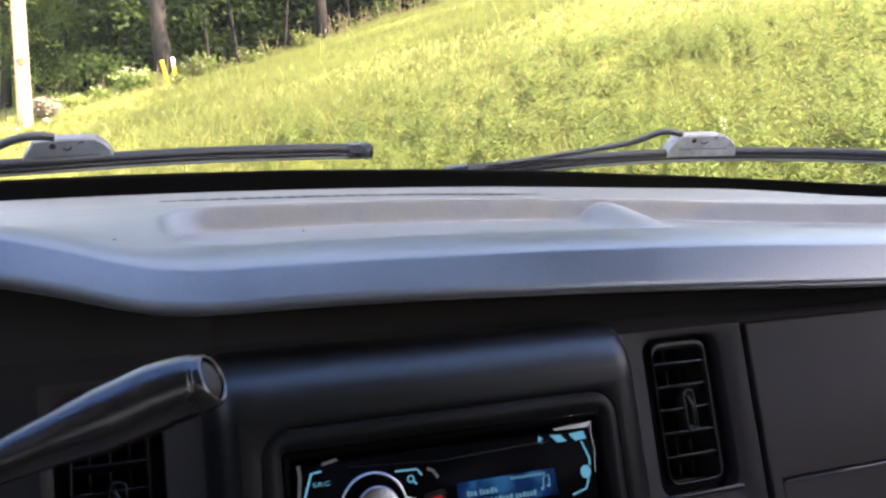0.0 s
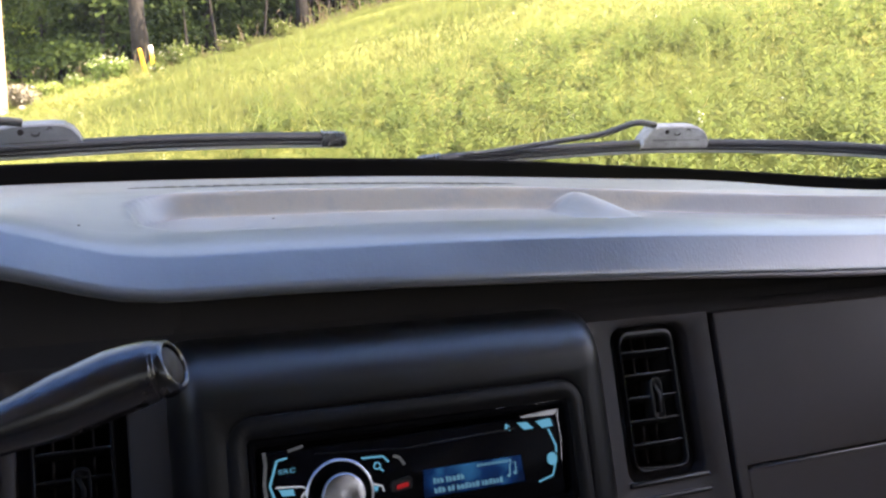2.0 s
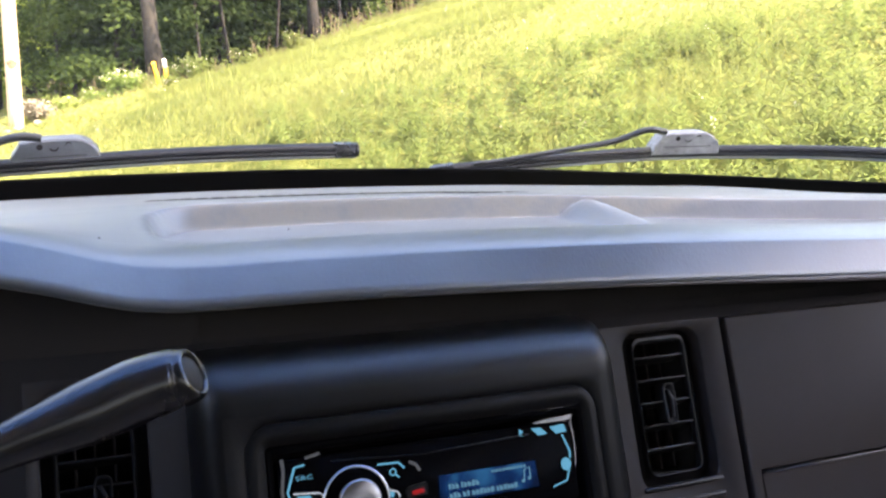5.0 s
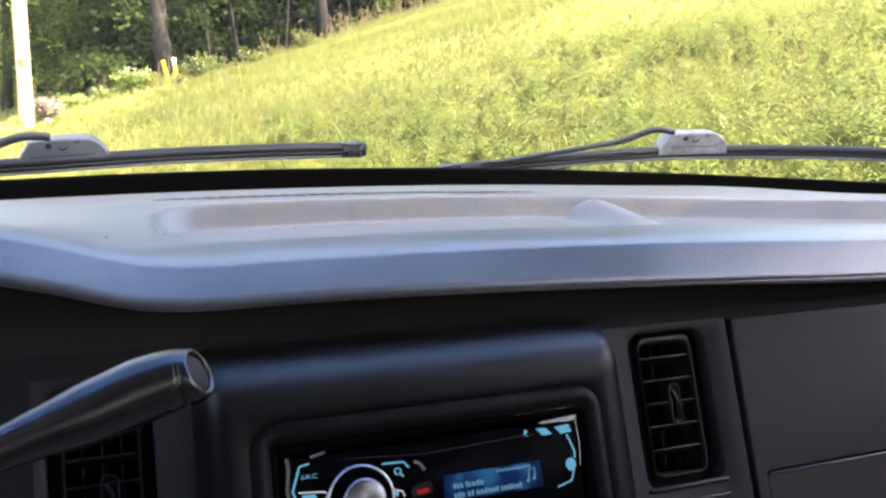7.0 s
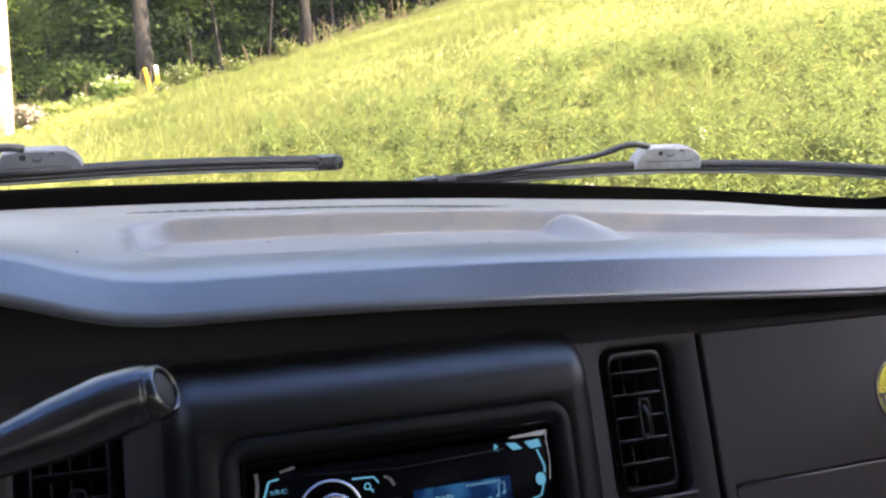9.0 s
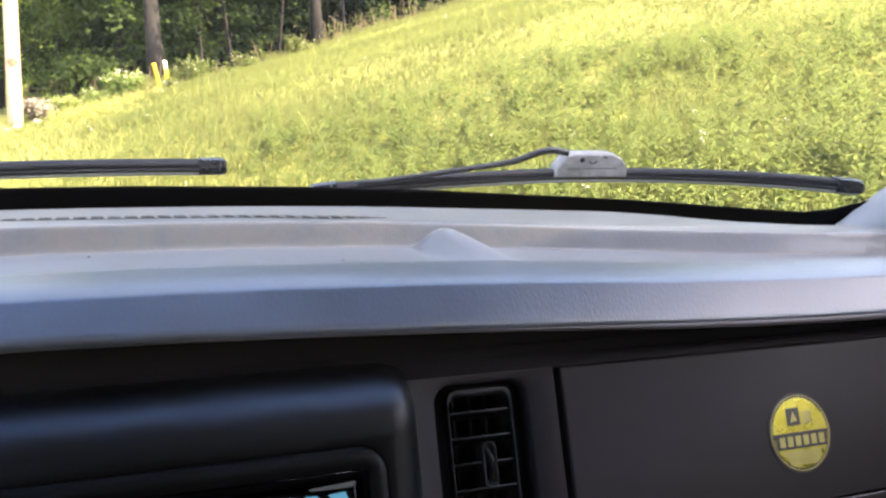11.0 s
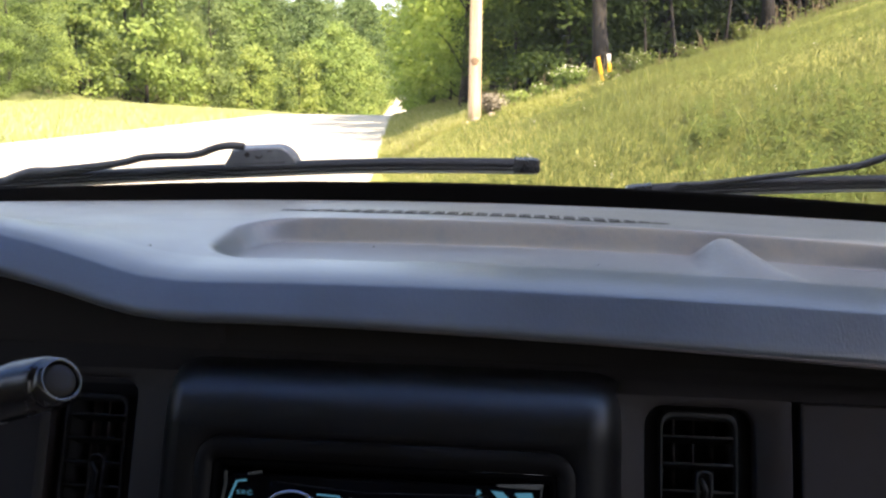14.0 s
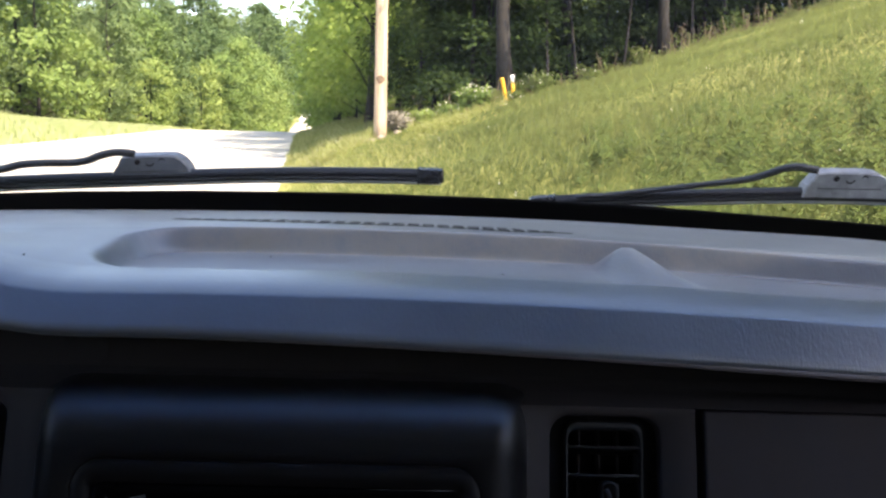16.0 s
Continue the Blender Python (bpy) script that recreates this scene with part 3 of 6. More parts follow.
deep_trees = [make_tree(63, 17, 0.22, 2.0, 3.9, 5600, 0.23, LEAF_MILD, "tree deep in the shaded wood", 46, 9, True), make_tree(64, 19, 0.25, 3.5, 4.2, 4000, 0.31, LEAF_SHADED, "tree deep in the shaded wood", 46, 9, True)]
used = set()


def plant(kinds, pick, x, y, scale=1.0, turn=0.0, group="trees of the wood", sink=0.05, lean=0.0):
    ob = kinds[pick]
    z = float(height(np.array(x), np.array(y))) - sink
    m = pose(x, y, z, 0, lean) @ pose(0, 0, 0, 0, 0, turn) @ Matrix.Scale(scale, 4)
    tagged(ob, group=group)
    if ob.name not in used:
        used.add(ob.name)
        ob.matrix_basis = m
        return ob
    base = ob.matrix_basis.copy()
    ob.scale = (1, 1, 1)
    made = copy_thing(ob, m)
    ob.matrix_basis = base
    return made


rng = random.Random(5)
# the two trunks that stand clear at the wood's edge, and the wood behind them
plant(tall_trees, 0, 1.74, 22.3, 0.86, 40, lean=-2.5)
plant(tall_trees, 1, 6.45, 25.6, 0.85, 100)
plant(tall_trees, 2, 3.9, 26.4, 0.62, 200)
for row, (back, gap) in enumerate(((3.0, 3.0), (6.5, 3.4), (11, 4.0), (17, 4.4), (24, 4.6), (32, 5.0))):
    x = -1.2 + rng.uniform(0, 1)
    while x < 30:
        y = float(forest_edge(np.array(x))) + back + rng.uniform(-1.2, 1.2)
        if (row > 1 and (x > 3.5 or row > 3)) or x > 11.0:
            plant(*((tall_trees, rng.randrange(3)) if row < 2 else (deep_trees, 0 if x < 2.5 else 1)), x, y, rng.uniform(0.85, 1.15), rng.uniform(0, 360))
        x += gap * rng.uniform(0.8, 1.3)
for row, (back, gap) in enumerate(((5.2, 2.0), (7.5, 2.6), (11, 3.0), (15, 3.2), (21, 3.2), (28, 2.8))):
    x = 0.4 + rng.uniform(0, 0.6) + (5.0 if row > 4 else 2.5 if row > 2 else 0.0)
    while x < (20 if row < 2 else 33):
        y = float(forest_edge(np.array(x))) + back + rng.uniform(-0.8, 0.8)
        plant(young_trees, rng.randrange(2), x, y, rng.uniform(0.8, 1.2), rng.uniform(0, 360))
        x += gap * rng.uniform(0.75, 1.3) * (1.0 if x < 20 else 1.3)
for k in range(11):
    x = -0.4 + 0.40 * k + rng.uniform(-0.15, 0.15)
    y = float(forest_edge(np.array(x))) + (2.6 if x < 1.6 else 4.6) + (k % 3) * 0.9
    plant(shade_young, 1 if x < 0.7 else 0, x, y, rng.uniform(0.8, 1.15), rng.uniform(0, 360))
for k in range(12):
    x = 6.8 + 0.8 * k + rng.uniform(-0.3, 0.3)
    plant(young_trees, rng.randrange(2), x, float(forest_edge(np.array(x))) + 5.0 + (k % 2) * 1.3, rng.uniform(0.7, 1.0), rng.uniform(0, 360))
# saplings with bare stems and light sprays at the wood's edge
sapling = [make_tree(26, 8.0, 0.045, 2.7, 1.5, 2200, 0.15, LEAF, "slender sapling with light leaves at the wood's edge", 26, 5)]
for x, y, s in ((2.9, 23.6, 0.9), (3.7, 24.6, 1.05), (5.2, 25.4, 0.95), (7.4, 26.2, 1.0), (8.6, 27.4, 1.1)):
    plant(sapling, 0, x, y, s, 77 * x)
# the wood's side along the road, where a light green tree leans out
plant(light_tree, 0, -2.6, 31.5, 0.84, 70)
for k in range(23):
    u = 35 + k * 4.2
    v = float(np.interp(u, [35, 46, 60], [2.2, 1.3, 1.0])) + rng.uniform(-0.4, 0.6)
    x, y = world_xy(u, v)
    plant(young_trees, 2, float(x), float(y), rng.uniform(0.9, 1.5), rng.uniform(0, 360))
    x, y = world_xy(u + 1.5, v + 1.5)
    plant(light_tree if k % 2 == 0 or k < 10 else tall_trees, 0, float(x), float(y), rng.uniform(0.8, 1.1), rng.uniform(0, 360))
# the wood across the road, climbing away from it; its trees grow taller farther on
grown = (([0, 38, 52, 75, 84, 95, 112, 150, 300], [1.0, 0.96, 0.84, 0.90, 0.80, 0.80, 1.0, 1.32, 1.42]), ([0, 75, 115, 132, 195, 235, 300], [1.0, 0.90, 0.84, 0.80, 0.95, 1.30, 1.40]))
for row, (v0, gap, pick) in enumerate(((-24.5, 4.4, (1, 3, 3, 2)), (-28, 5.0, (0, 1, 2, 3)), (-34, 6.5, (0, 1, 2)), (-43, 8.0, (0, 2, 1)), (-54, 10.0, (0, 2, 2)), (-68, 12.0, (2, 0, 2)), (-86, 14.0, (2, 0, 2)))):
    u = (2, 4, 14, 40, 70, 100, 130)[row]
    while u < 300:
        v = v0 + rng.uniform(-1.8, 1.8) + 11 * smoothstep(60, 150, u)
        x, y = world_xy(u, v)
        kinds = near_left if u < 62 and row < 3 else far_trees if row < 3 else hill_trees
        plant(kinds, rng.choice(pick if row < 3 else (0, 0, 1)), float(x), float(y), rng.uniform(0.8, 1.2) * float(np.interp(u, *grown[row > 2])), rng.uniform(0, 360), "trees across the road")
        u += gap * rng.uniform(0.75, 1.3) * (1 + u / 110)
# taller trees that close the wood's skyline
for k, (u, v, tall) in enumerate(((150, -34, 17.5), (172, -34, 19.5), (193, -34, 22.0), (180, -24, 20.0), (200, -22, 21.0), (215, -20, 21.0), (230, -18, 20.5))):
    x, y = world_xy(u, v)
    plant(far_trees, 0 if k % 2 else 2, float(x), float(y), tall / (16 if k % 2 else 19), 61 * k, "trees across the road")
# the road's far end
for k in range(20):
    x, y = world_xy(rng.uniform(170, 330), -15.5 - rng.uniform(0, 6))
    plant(far_trees, rng.choice((0, 2, 1)), float(x), float(y), rng.uniform(0.9, 1.15), rng.uniform(0, 360), "trees across the road")
for k in range(12):
    x, y = world_xy(rng.uniform(150, 330), 1.5 + rng.uniform(0, 6))
    plant(far_trees, rng.choice((0, 1, 2)), float(x), float(y), rng.uniform(0.9, 1.15), rng.uniform(0, 360), "trees of the wood")
for row in range(5):
    for k in range(9):
        x, y = world_xy(456 + row * 30 + rng.uniform(-6, 6), -62 + k * 8.5 + rng.uniform(-3, 3))
        plant(hill_trees, rng.choice((0, 0, 1)), float(x), float(y), rng.uniform(1.1, 1.4), rng.uniform(0, 360), "trees on the far hill")
# an unseen tree, added on the bank behind the truck to shade it
shade_tree = make_tree(51, 15.5, 0.24, 10.0, 2.0, 11000, 0.36, LEAF, "leafy tree added out of view to shade the parked truck", 70)
shade_tree.matrix_basis = pose(6.8, -6.2, float(height(np.array(6.8), np.array(-6.2))) - 0.05, 0, 0, 20)

# ---------------------------------------------------------------- meadow
def meadow():
    g = np.random.default_rng(8)

    def spots(n, near, far, power):
        """Places on the bank, thinning with distance from the truck."""
        r = near * (far / near) ** (g.uniform(0, 1, n) ** power)
        a = g.uniform(radians(-42), radians(58), n)
        x, y = r * np.sin(a), r * np.cos(a)
        v = ACROSS[0] * x + ACROSS[1] * y
        keep = (v > edge_right(AHEAD[0] * x + AHEAD[1] * y) + 0.10 + 0.3 * g.uniform(0, 1, n)) & (y < forest_edge(x) + 0.6) & ((x > 1.25) | (y > 2.2))
        return x[keep], y[keep], r[keep]

    def patch(x, y):
        return 0.5 + 0.5 * np.sin(0.9 * x + 1.7 * np.sin(0.37 * y)) * np.sin(0.8 * y + 1.3 * np.sin(0.5 * x))

    x, y, r = spots(470000, 2.0, 30.0, 0.70)
    n = len(x)
    z = height(x, y) - 0.01
    tall = (0.045 + 0.065 * patch(x, y)) * g.uniform(0.5, 1.5, n)
    wide = 0.0024 + 0.00085 * r
    a = g.uniform(0, 2 * np.pi, n)
    bend = g.uniform(0.2, 1.5, n) * tall
    dx, dy, sx, sy = np.cos(a), np.sin(a), -np.sin(a) * wide / 2, np.cos(a) * wide / 2
    def pt(f, q, h):
        return np.stack([x + dx * bend * q + sx * f, y + dy * bend * q + sy * f, z + tall * h], -1)
    v = np.stack([pt(1.25, 0, 0), pt(-1.25, 0, 0), pt(0, 1, 1.0)], 1)
    u_, v_ = AHEAD[0] * x + AHEAD[1] * y, ACROSS[0] * x + ACROSS[1] * y
    dry = (v_ - edge_right(u_)) < g.uniform(0.3, 3.2, n) * smoothstep(4, 12, u_)
    for blades, name, mat, label in ((v[~dry], "meadow_grass", GRASS, "uncut yellow-green meadow grass on the sunny bank"), (v[dry], "roadside_grass", STRAW_GRASS, "pale drying grass between the road and the bank")):
        tagged(raw(name, blades.reshape(-1, 3), np.arange(3 * len(blades)).reshape(-1, 3), mat), label, "grass", kind="stuff")

    def herbs(name, x, y, tall, per, length, slim, mat, label):
        """Upright leafy stems: narrow leaves set round each stem, rising outwards and growing shorter to the top."""
        n = len(x)
        lev = (np.arange(per)[None, :] + g.uniform(0, 1, (n, per))) / per
        a = 2.4 * np.arange(per)[None, :] + g.uniform(0, 6.3, (n, 1)) + g.normal(0, 0.3, (n, per))
        tip = g.normal(0, 0.10, (n, 2)) * tall[:, None]
        c = np.stack([x[:, None] + tip[:, :1] * lev ** 2, y[:, None] + tip[:, 1:] * lev ** 2, height(x, y)[:, None] + (0.12 + 0.88 * lev) * tall[:, None]], -1).reshape(-1, 3)
        ln = (length * (1.15 - 0.65 * lev) * g.uniform(0.7, 1.25, (n, per))).reshape(-1, 1)
        a = a.ravel()
        d = np.stack([np.cos(a), np.sin(a), g.uniform(0.1, 0.9, len(a))], -1)
        sd = np.stack([-np.sin(a), np.cos(a), g.normal(0, 0.2, len(a))], -1)
        v = np.stack([c, c + 0.45 * ln * d + slim * ln * sd, c + ln * d * np.array([1, 1, 0.75]), c + 0.45 * ln * d - slim * ln * sd], 1).reshape(-1, 3)
        tagged(raw(name, v, np.arange(len(v)).reshape(-1, 4), mat), label, "weeds", kind="stuff")

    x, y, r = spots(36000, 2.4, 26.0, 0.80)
    # denser to the right, where the weeds also stand in for dimmer light
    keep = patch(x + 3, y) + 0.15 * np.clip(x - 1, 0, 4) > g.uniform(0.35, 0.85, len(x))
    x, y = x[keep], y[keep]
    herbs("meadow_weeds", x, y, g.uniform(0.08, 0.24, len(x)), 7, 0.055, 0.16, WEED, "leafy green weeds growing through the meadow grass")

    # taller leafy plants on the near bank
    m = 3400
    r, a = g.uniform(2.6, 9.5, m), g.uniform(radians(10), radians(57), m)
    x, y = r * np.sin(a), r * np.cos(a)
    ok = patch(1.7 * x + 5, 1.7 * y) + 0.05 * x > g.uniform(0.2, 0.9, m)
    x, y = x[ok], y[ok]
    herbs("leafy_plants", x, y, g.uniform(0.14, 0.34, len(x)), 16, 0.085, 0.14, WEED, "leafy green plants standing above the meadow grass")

    # bright weeds between the pole and the marker posts
    m = 330
    x, y = g.normal(0.15, 0.50, m), g.normal(17.6, 1.0, m)
    herbs("bright_weeds", x, y, g.uniform(0.10, 0.30, m), 14, 0.085, 0.16, STRAW_GRASS, "bright yellow-green weeds below the edge of the wood")

    # pale seed stems arching over the grass
    x, y, r = spots(420, 2.6, 16.0, 0.6)
    z, n = height(x, y), len(x)
    tall, w = g.uniform(0.18, 0.36, n), 0.0008 + 0.00012 * r
    a = g.normal(0, 0.30, (n, 2)) * tall[:, None]
    v = []
    for k0, k1 in ((0.0, 0.6), (0.6, 1.0)):
        v.append(np.stack([np.stack([x + a[:, 0] * k * k + s * w, y + a[:, 1] * k * k, z + tall * k], -1) for k, s in ((k0, -1), (k0, 1), (k1, 1), (k1, -1))], 1))
    v = np.concatenate(v).reshape(-1, 3)
    tagged(raw("seed_stems", v, np.arange(len(v)).reshape(-1, 4), STRAW_GRASS), "thin pale seed stems standing in the meadow", "grass", kind="stuff")

    # pale blossoms
    x, y, r = spots(110, 2.5, 24.0, 0.6)
    c = np.stack([x, y, height(x, y) + 0.30], -1)
    vv, ff = leaves(g, np.repeat(c, 4, 0), np.array([0.012, 0.012, 0.02]), 4 * len(c), 0.018, 0)
    tagged(raw("pale_flowers", vv, ff, BLOOM), "small pale wild flowers among the grass", "flowers", kind="stuff")

    # tall stalks along the wood's edge
    n = 520
    x = g.uniform(-2.2, 13, n)
    y = forest_edge(x) + g.normal(-0.1, 0.5, n)
    thick = g.uniform(0, 1, n) < np.where((x > 6.0) & (x < 9.0), 0.6, 0.22)
    x, y = x[thick], y[thick]
    n = len(x)
    z = height(x, y)
    tall = g.uniform(0.2, 0.75, n)
    a = g.normal(0, 0.16, (n, 2))
    w = 0.012
    v = np.stack([np.stack([x - w, y, z], -1), np.stack([x + w, y, z], -1), np.stack([x + a[:, 0] * tall + w * 0.5, y + a[:, 1] * tall, z + tall], -1),
                  np.stack([x + a[:, 0] * tall - w * 0.5, y + a[:, 1] * tall, z + tall], -1)], 1)
    tagged(raw("dry_stalks", v.reshape(-1, 3), np.arange(4 * n).reshape(-1, 4), STALK), "dry brown weed stalks along the edge of the wood", "weeds", kind="stuff")
    c = np.stack([x, y, z], -1)
    c[:, 2] += tall * 0.6
    vv, ff = leaves(g, np.repeat(c, 6, 0), np.array([0.09, 0.09, 0.16]), 5 * n, 0.08, 0)
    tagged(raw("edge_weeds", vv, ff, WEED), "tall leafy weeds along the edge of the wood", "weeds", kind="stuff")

    # tufts standing up along the bank's crest
    n = 5200
    x = g.uniform(-1.0, 12, n)
    y = forest_edge(x) - np.abs(g.normal(0.15, 0.45, n))
    z = height(x, y) - 0.01
    tall = g.uniform(0.10, 0.30, n) * (0.5 + 0.9 * patch(6 * x, 3 * y))
    a = g.normal(0, 0.28, (n, 2))
    w = 0.012
    v = np.stack([np.stack([x - w, y, z], -1), np.stack([x + w, y, z], -1), np.stack([x + a[:, 0] * tall + w * 0.3, y + a[:, 1] * tall, z + tall], -1),
                  np.stack([x + a[:, 0] * tall - w * 0.3, y + a[:, 1] * tall, z + tall], -1)], 1)
    tagged(raw("crest_tufts", v.reshape(-1, 3), np.arange(4 * n).reshape(-1, 4), GRASS), "tall grass tufts standing up along the crest of the bank", "grass", kind="stuff")

    # the shoulder beyond the pole
    n = 36000
    u = 18 + 52 * g.uniform(0, 1, n) ** 1.4
    vv_ = edge_right(u) + 0.08 + g.uniform(0, 1, n) * np.interp(u, [18, 26, 70], [1.0, 5.0, 3.0])
    x, y = world_xy(u, vv_)
    z = height(x, y)
    tall, a = g.uniform(0.06, 0.22, n), g.normal(0, 0.5, (n, 2))
    w = 0.010 + 0.0004 * u
    v = np.stack([np.stack([x - w, y, z], -1), np.stack([x + w, y, z], -1), np.stack([x + a[:, 0] * tall + w * 0.3, y + a[:, 1] * tall, z + tall], -1),
                  np.stack([x + a[:, 0] * tall - w * 0.3, y + a[:, 1] * tall, z + tall], -1)], 1)
    tagged(raw("shoulder_grass", v.reshape(-1, 3), np.arange(4 * n).reshape(-1, 4), STRAW_GRASS), "green and yellow grass along the road's shoulder", "grass", kind="stuff")

    # verge across the road
    n = 42000
    u, vv_ = g.uniform(5, 75, n), -g.uniform(0.2, 16, n)
    x, y = world_xy(u, vv_ + edge_left(u))
    z = height(x, y)
    tall, a = g.uniform(0.08, 0.32, n), g.normal(0, 0.35, (n, 2))
    w = 0.03
    v = np.stack([np.stack([x - w, y, z], -1), np.stack([x + w, y, z], -1), np.stack([x + a[:, 0] * tall + w * 0.3, y + a[:, 1] * tall, z + tall], -1),
                  np.stack([x + a[:, 0] * tall - w * 0.3, y + a[:, 1] * tall, z + tall], -1)], 1)
    tagged(raw("verge_grass", v.reshape(-1, 3), np.arange(4 * n).reshape(-1, 4), DRY_GRASS), "tall dry grass on the verge across the road", "grass", kind="stuff")


meadow()


# ---------------------------------------------------------------- roadside things
def utility_pole():
    x, y = -1.36, 20.13
    z = float(height(np.array(x), np.array(y)))
    pole = root("utility_pole", "weathered brown wooden utility pole beside the road", "pole", (x, y, z))
    bm = tube([(0, 0, h) for h in np.linspace(-0.3, 10.5, 16)], [0.150 - 0.0045 * h for h in np.linspace(-0.3, 10.5, 16)], 22)
    part("shaft", bm, POLE, pole)
    for h, w in ((1.36, 0.105), (3.25, 0.07)):
        r = 0.150 - 0.0045 * h
        rows = []
        for k in (1.0, 0.66, 0.33, 0.02):
            rows.append([(k * w * math.cos(a) * (1 + 0.18 * math.sin(3 * a)), k * 0.085 * math.sin(a) * (1 + 0.15 * math.cos(4 * a))) for a in np.linspace(0, 2 * math.pi, 18, False)])
        bm = sheet([[((r + 0.006) * math.sin(px / r), -(r + 0.006) * math.cos(px / r), h + pz) for px, pz in row] for row in rows], True)
        part("knot", bm, KNOT, pole, "dark stained knot in the wood")


utility_pole()


def marker_post(x, y, tall, lean, white):
    z = float(height(np.array(x), np.array(y)))
    post = root("marker_post", "leaning yellow plastic marker post" + (" with a white top" if white else ""), "marker post", (x, y, z), "marker posts at the wood's edge")
    cut = 0.66 if white else 1.0
    part("post", tube([(lean * h, 0, h) for h in (-0.1, 0.2, 0.5, tall * cut)], [0.043] * 4, 14), POST_YELLOW, post)
    if white:
        part("cap", tube([(lean * h, 0, h) for h in (tall * cut, tall * 0.9, tall)], [0.045, 0.045, 0.040], 14), POST_WHITE, post, "white plastic cap")


marker_post(1.50, 19.72, 0.55, -0.22, False)
marker_post(1.66, 19.72, 0.56, -0.10, True)


def flowering_bush(seed, x, y, tall, wide, stems, flowers, leaf, label, bloom=BLOOM):
    """A weed bush: thin stems from one root, leaves along them, clusters of blossom at their tops."""
    g = np.random.default_rng(seed)
    z = float(height(np.array(x), np.array(y)))
    bush = root("bush", label, "bush", (x, y, z), "weed bushes at the wood's edge")
    wood, tips = None, []
    for k in range(stems):
        a, lean = 2.4 * k + g.uniform(-0.4, 0.4), wide * g.uniform(0.2, 1.0)
        top = np.array([lean * math.cos(a), lean * math.sin(a), tall * g.uniform(0.6, 1.0)])
        t = tube([(0, 0, -0.03), tuple(top * (0.45, 0.45, 0.55)), tuple(top)], [0.008, 0.006, 0.003], 5, False)
        wood = t if wood is None else merge(wood, t)
        tips.append(top)
    part("stems", wood, STALK, bush)
    tips = np.array(tips)
    along = np.concatenate([tips * f for f in (0.45, 0.6, 0.75, 0.9, 1.0)])
    v, f = leaves(g, along, np.array([0.07, 0.07, 0.06]), stems * 40, 0.075, 0.2, 0.2)
    raw("foliage", v, f, leaf, bush)
    if flowers:
        v, f = leaves(g, tips + np.array([0, 0, 0.03]), np.array([0.04, 0.04, 0.025]), stems * max(1, flowers // 2), 0.046, 0, 0.3)
        raw("blossoms", v, f, bloom, bush, False, "small pale blossoms")


PALE_BUSH = "leafy weed bush with pale white blossoms at the wood's edge"
for k, (bx, by, tall, wide, n, fl) in enumerate(((0.66, 20.4, 0.60, 0.34, 18, 12), (0.98, 20.2, 0.50, 0.26, 12, 12), (0.20, 20.9, 0.30, 0.34, 10, 5), (2.05, 19.8, 0.42, 0.32, 10, 6), (2.45, 20.6, 0.40, 0.30, 9, 4),
                                                 (-0.45, 21.2, 0.32, 0.42, 12, 4), (3.6, 21.0, 0.5, 0.4, 10, 2), (5.0, 22.2, 0.55, 0.4, 12, 3))):
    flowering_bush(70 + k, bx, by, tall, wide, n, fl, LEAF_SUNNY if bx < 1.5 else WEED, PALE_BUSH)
flowering_bush(90, -1.0, 20.9, 0.45, 0.42, 26, 2, DEAD, "heap of pale dead brush beside the pole")
flowering_bush(91, 1.62, 18.9, 0.16, 0.12, 6, 10, WEED, "low clump of small white flowers below the marker posts")


def stones():
    g = random.Random(17)
    for k in range(7):
        x, y, r = -1.36 + g.uniform(-0.42, 0.50), 19.80 + g.uniform(-0.25, 0.1), g.uniform(0.06, 0.11)
        bm = bmesh.new()
        bmesh.ops.create_icosphere(bm, subdivisions=2, radius=r)
        for v in bm.verts:
            v.co *= 1 + 0.22 * math.sin(31 * v.co.x / r + k) * math.cos(17 * v.co.y / r + 2 * k)
            v.co.z *= 0.6
        ob = part("stone", bm, STONE)
        ob.location = (x, y, float(height(np.array(x), np.array(y))) + 0.35 * r)
        tagged(ob, "small pale stone in the grass at the pole's foot", "stone", "stones at the pole's foot")


stones()


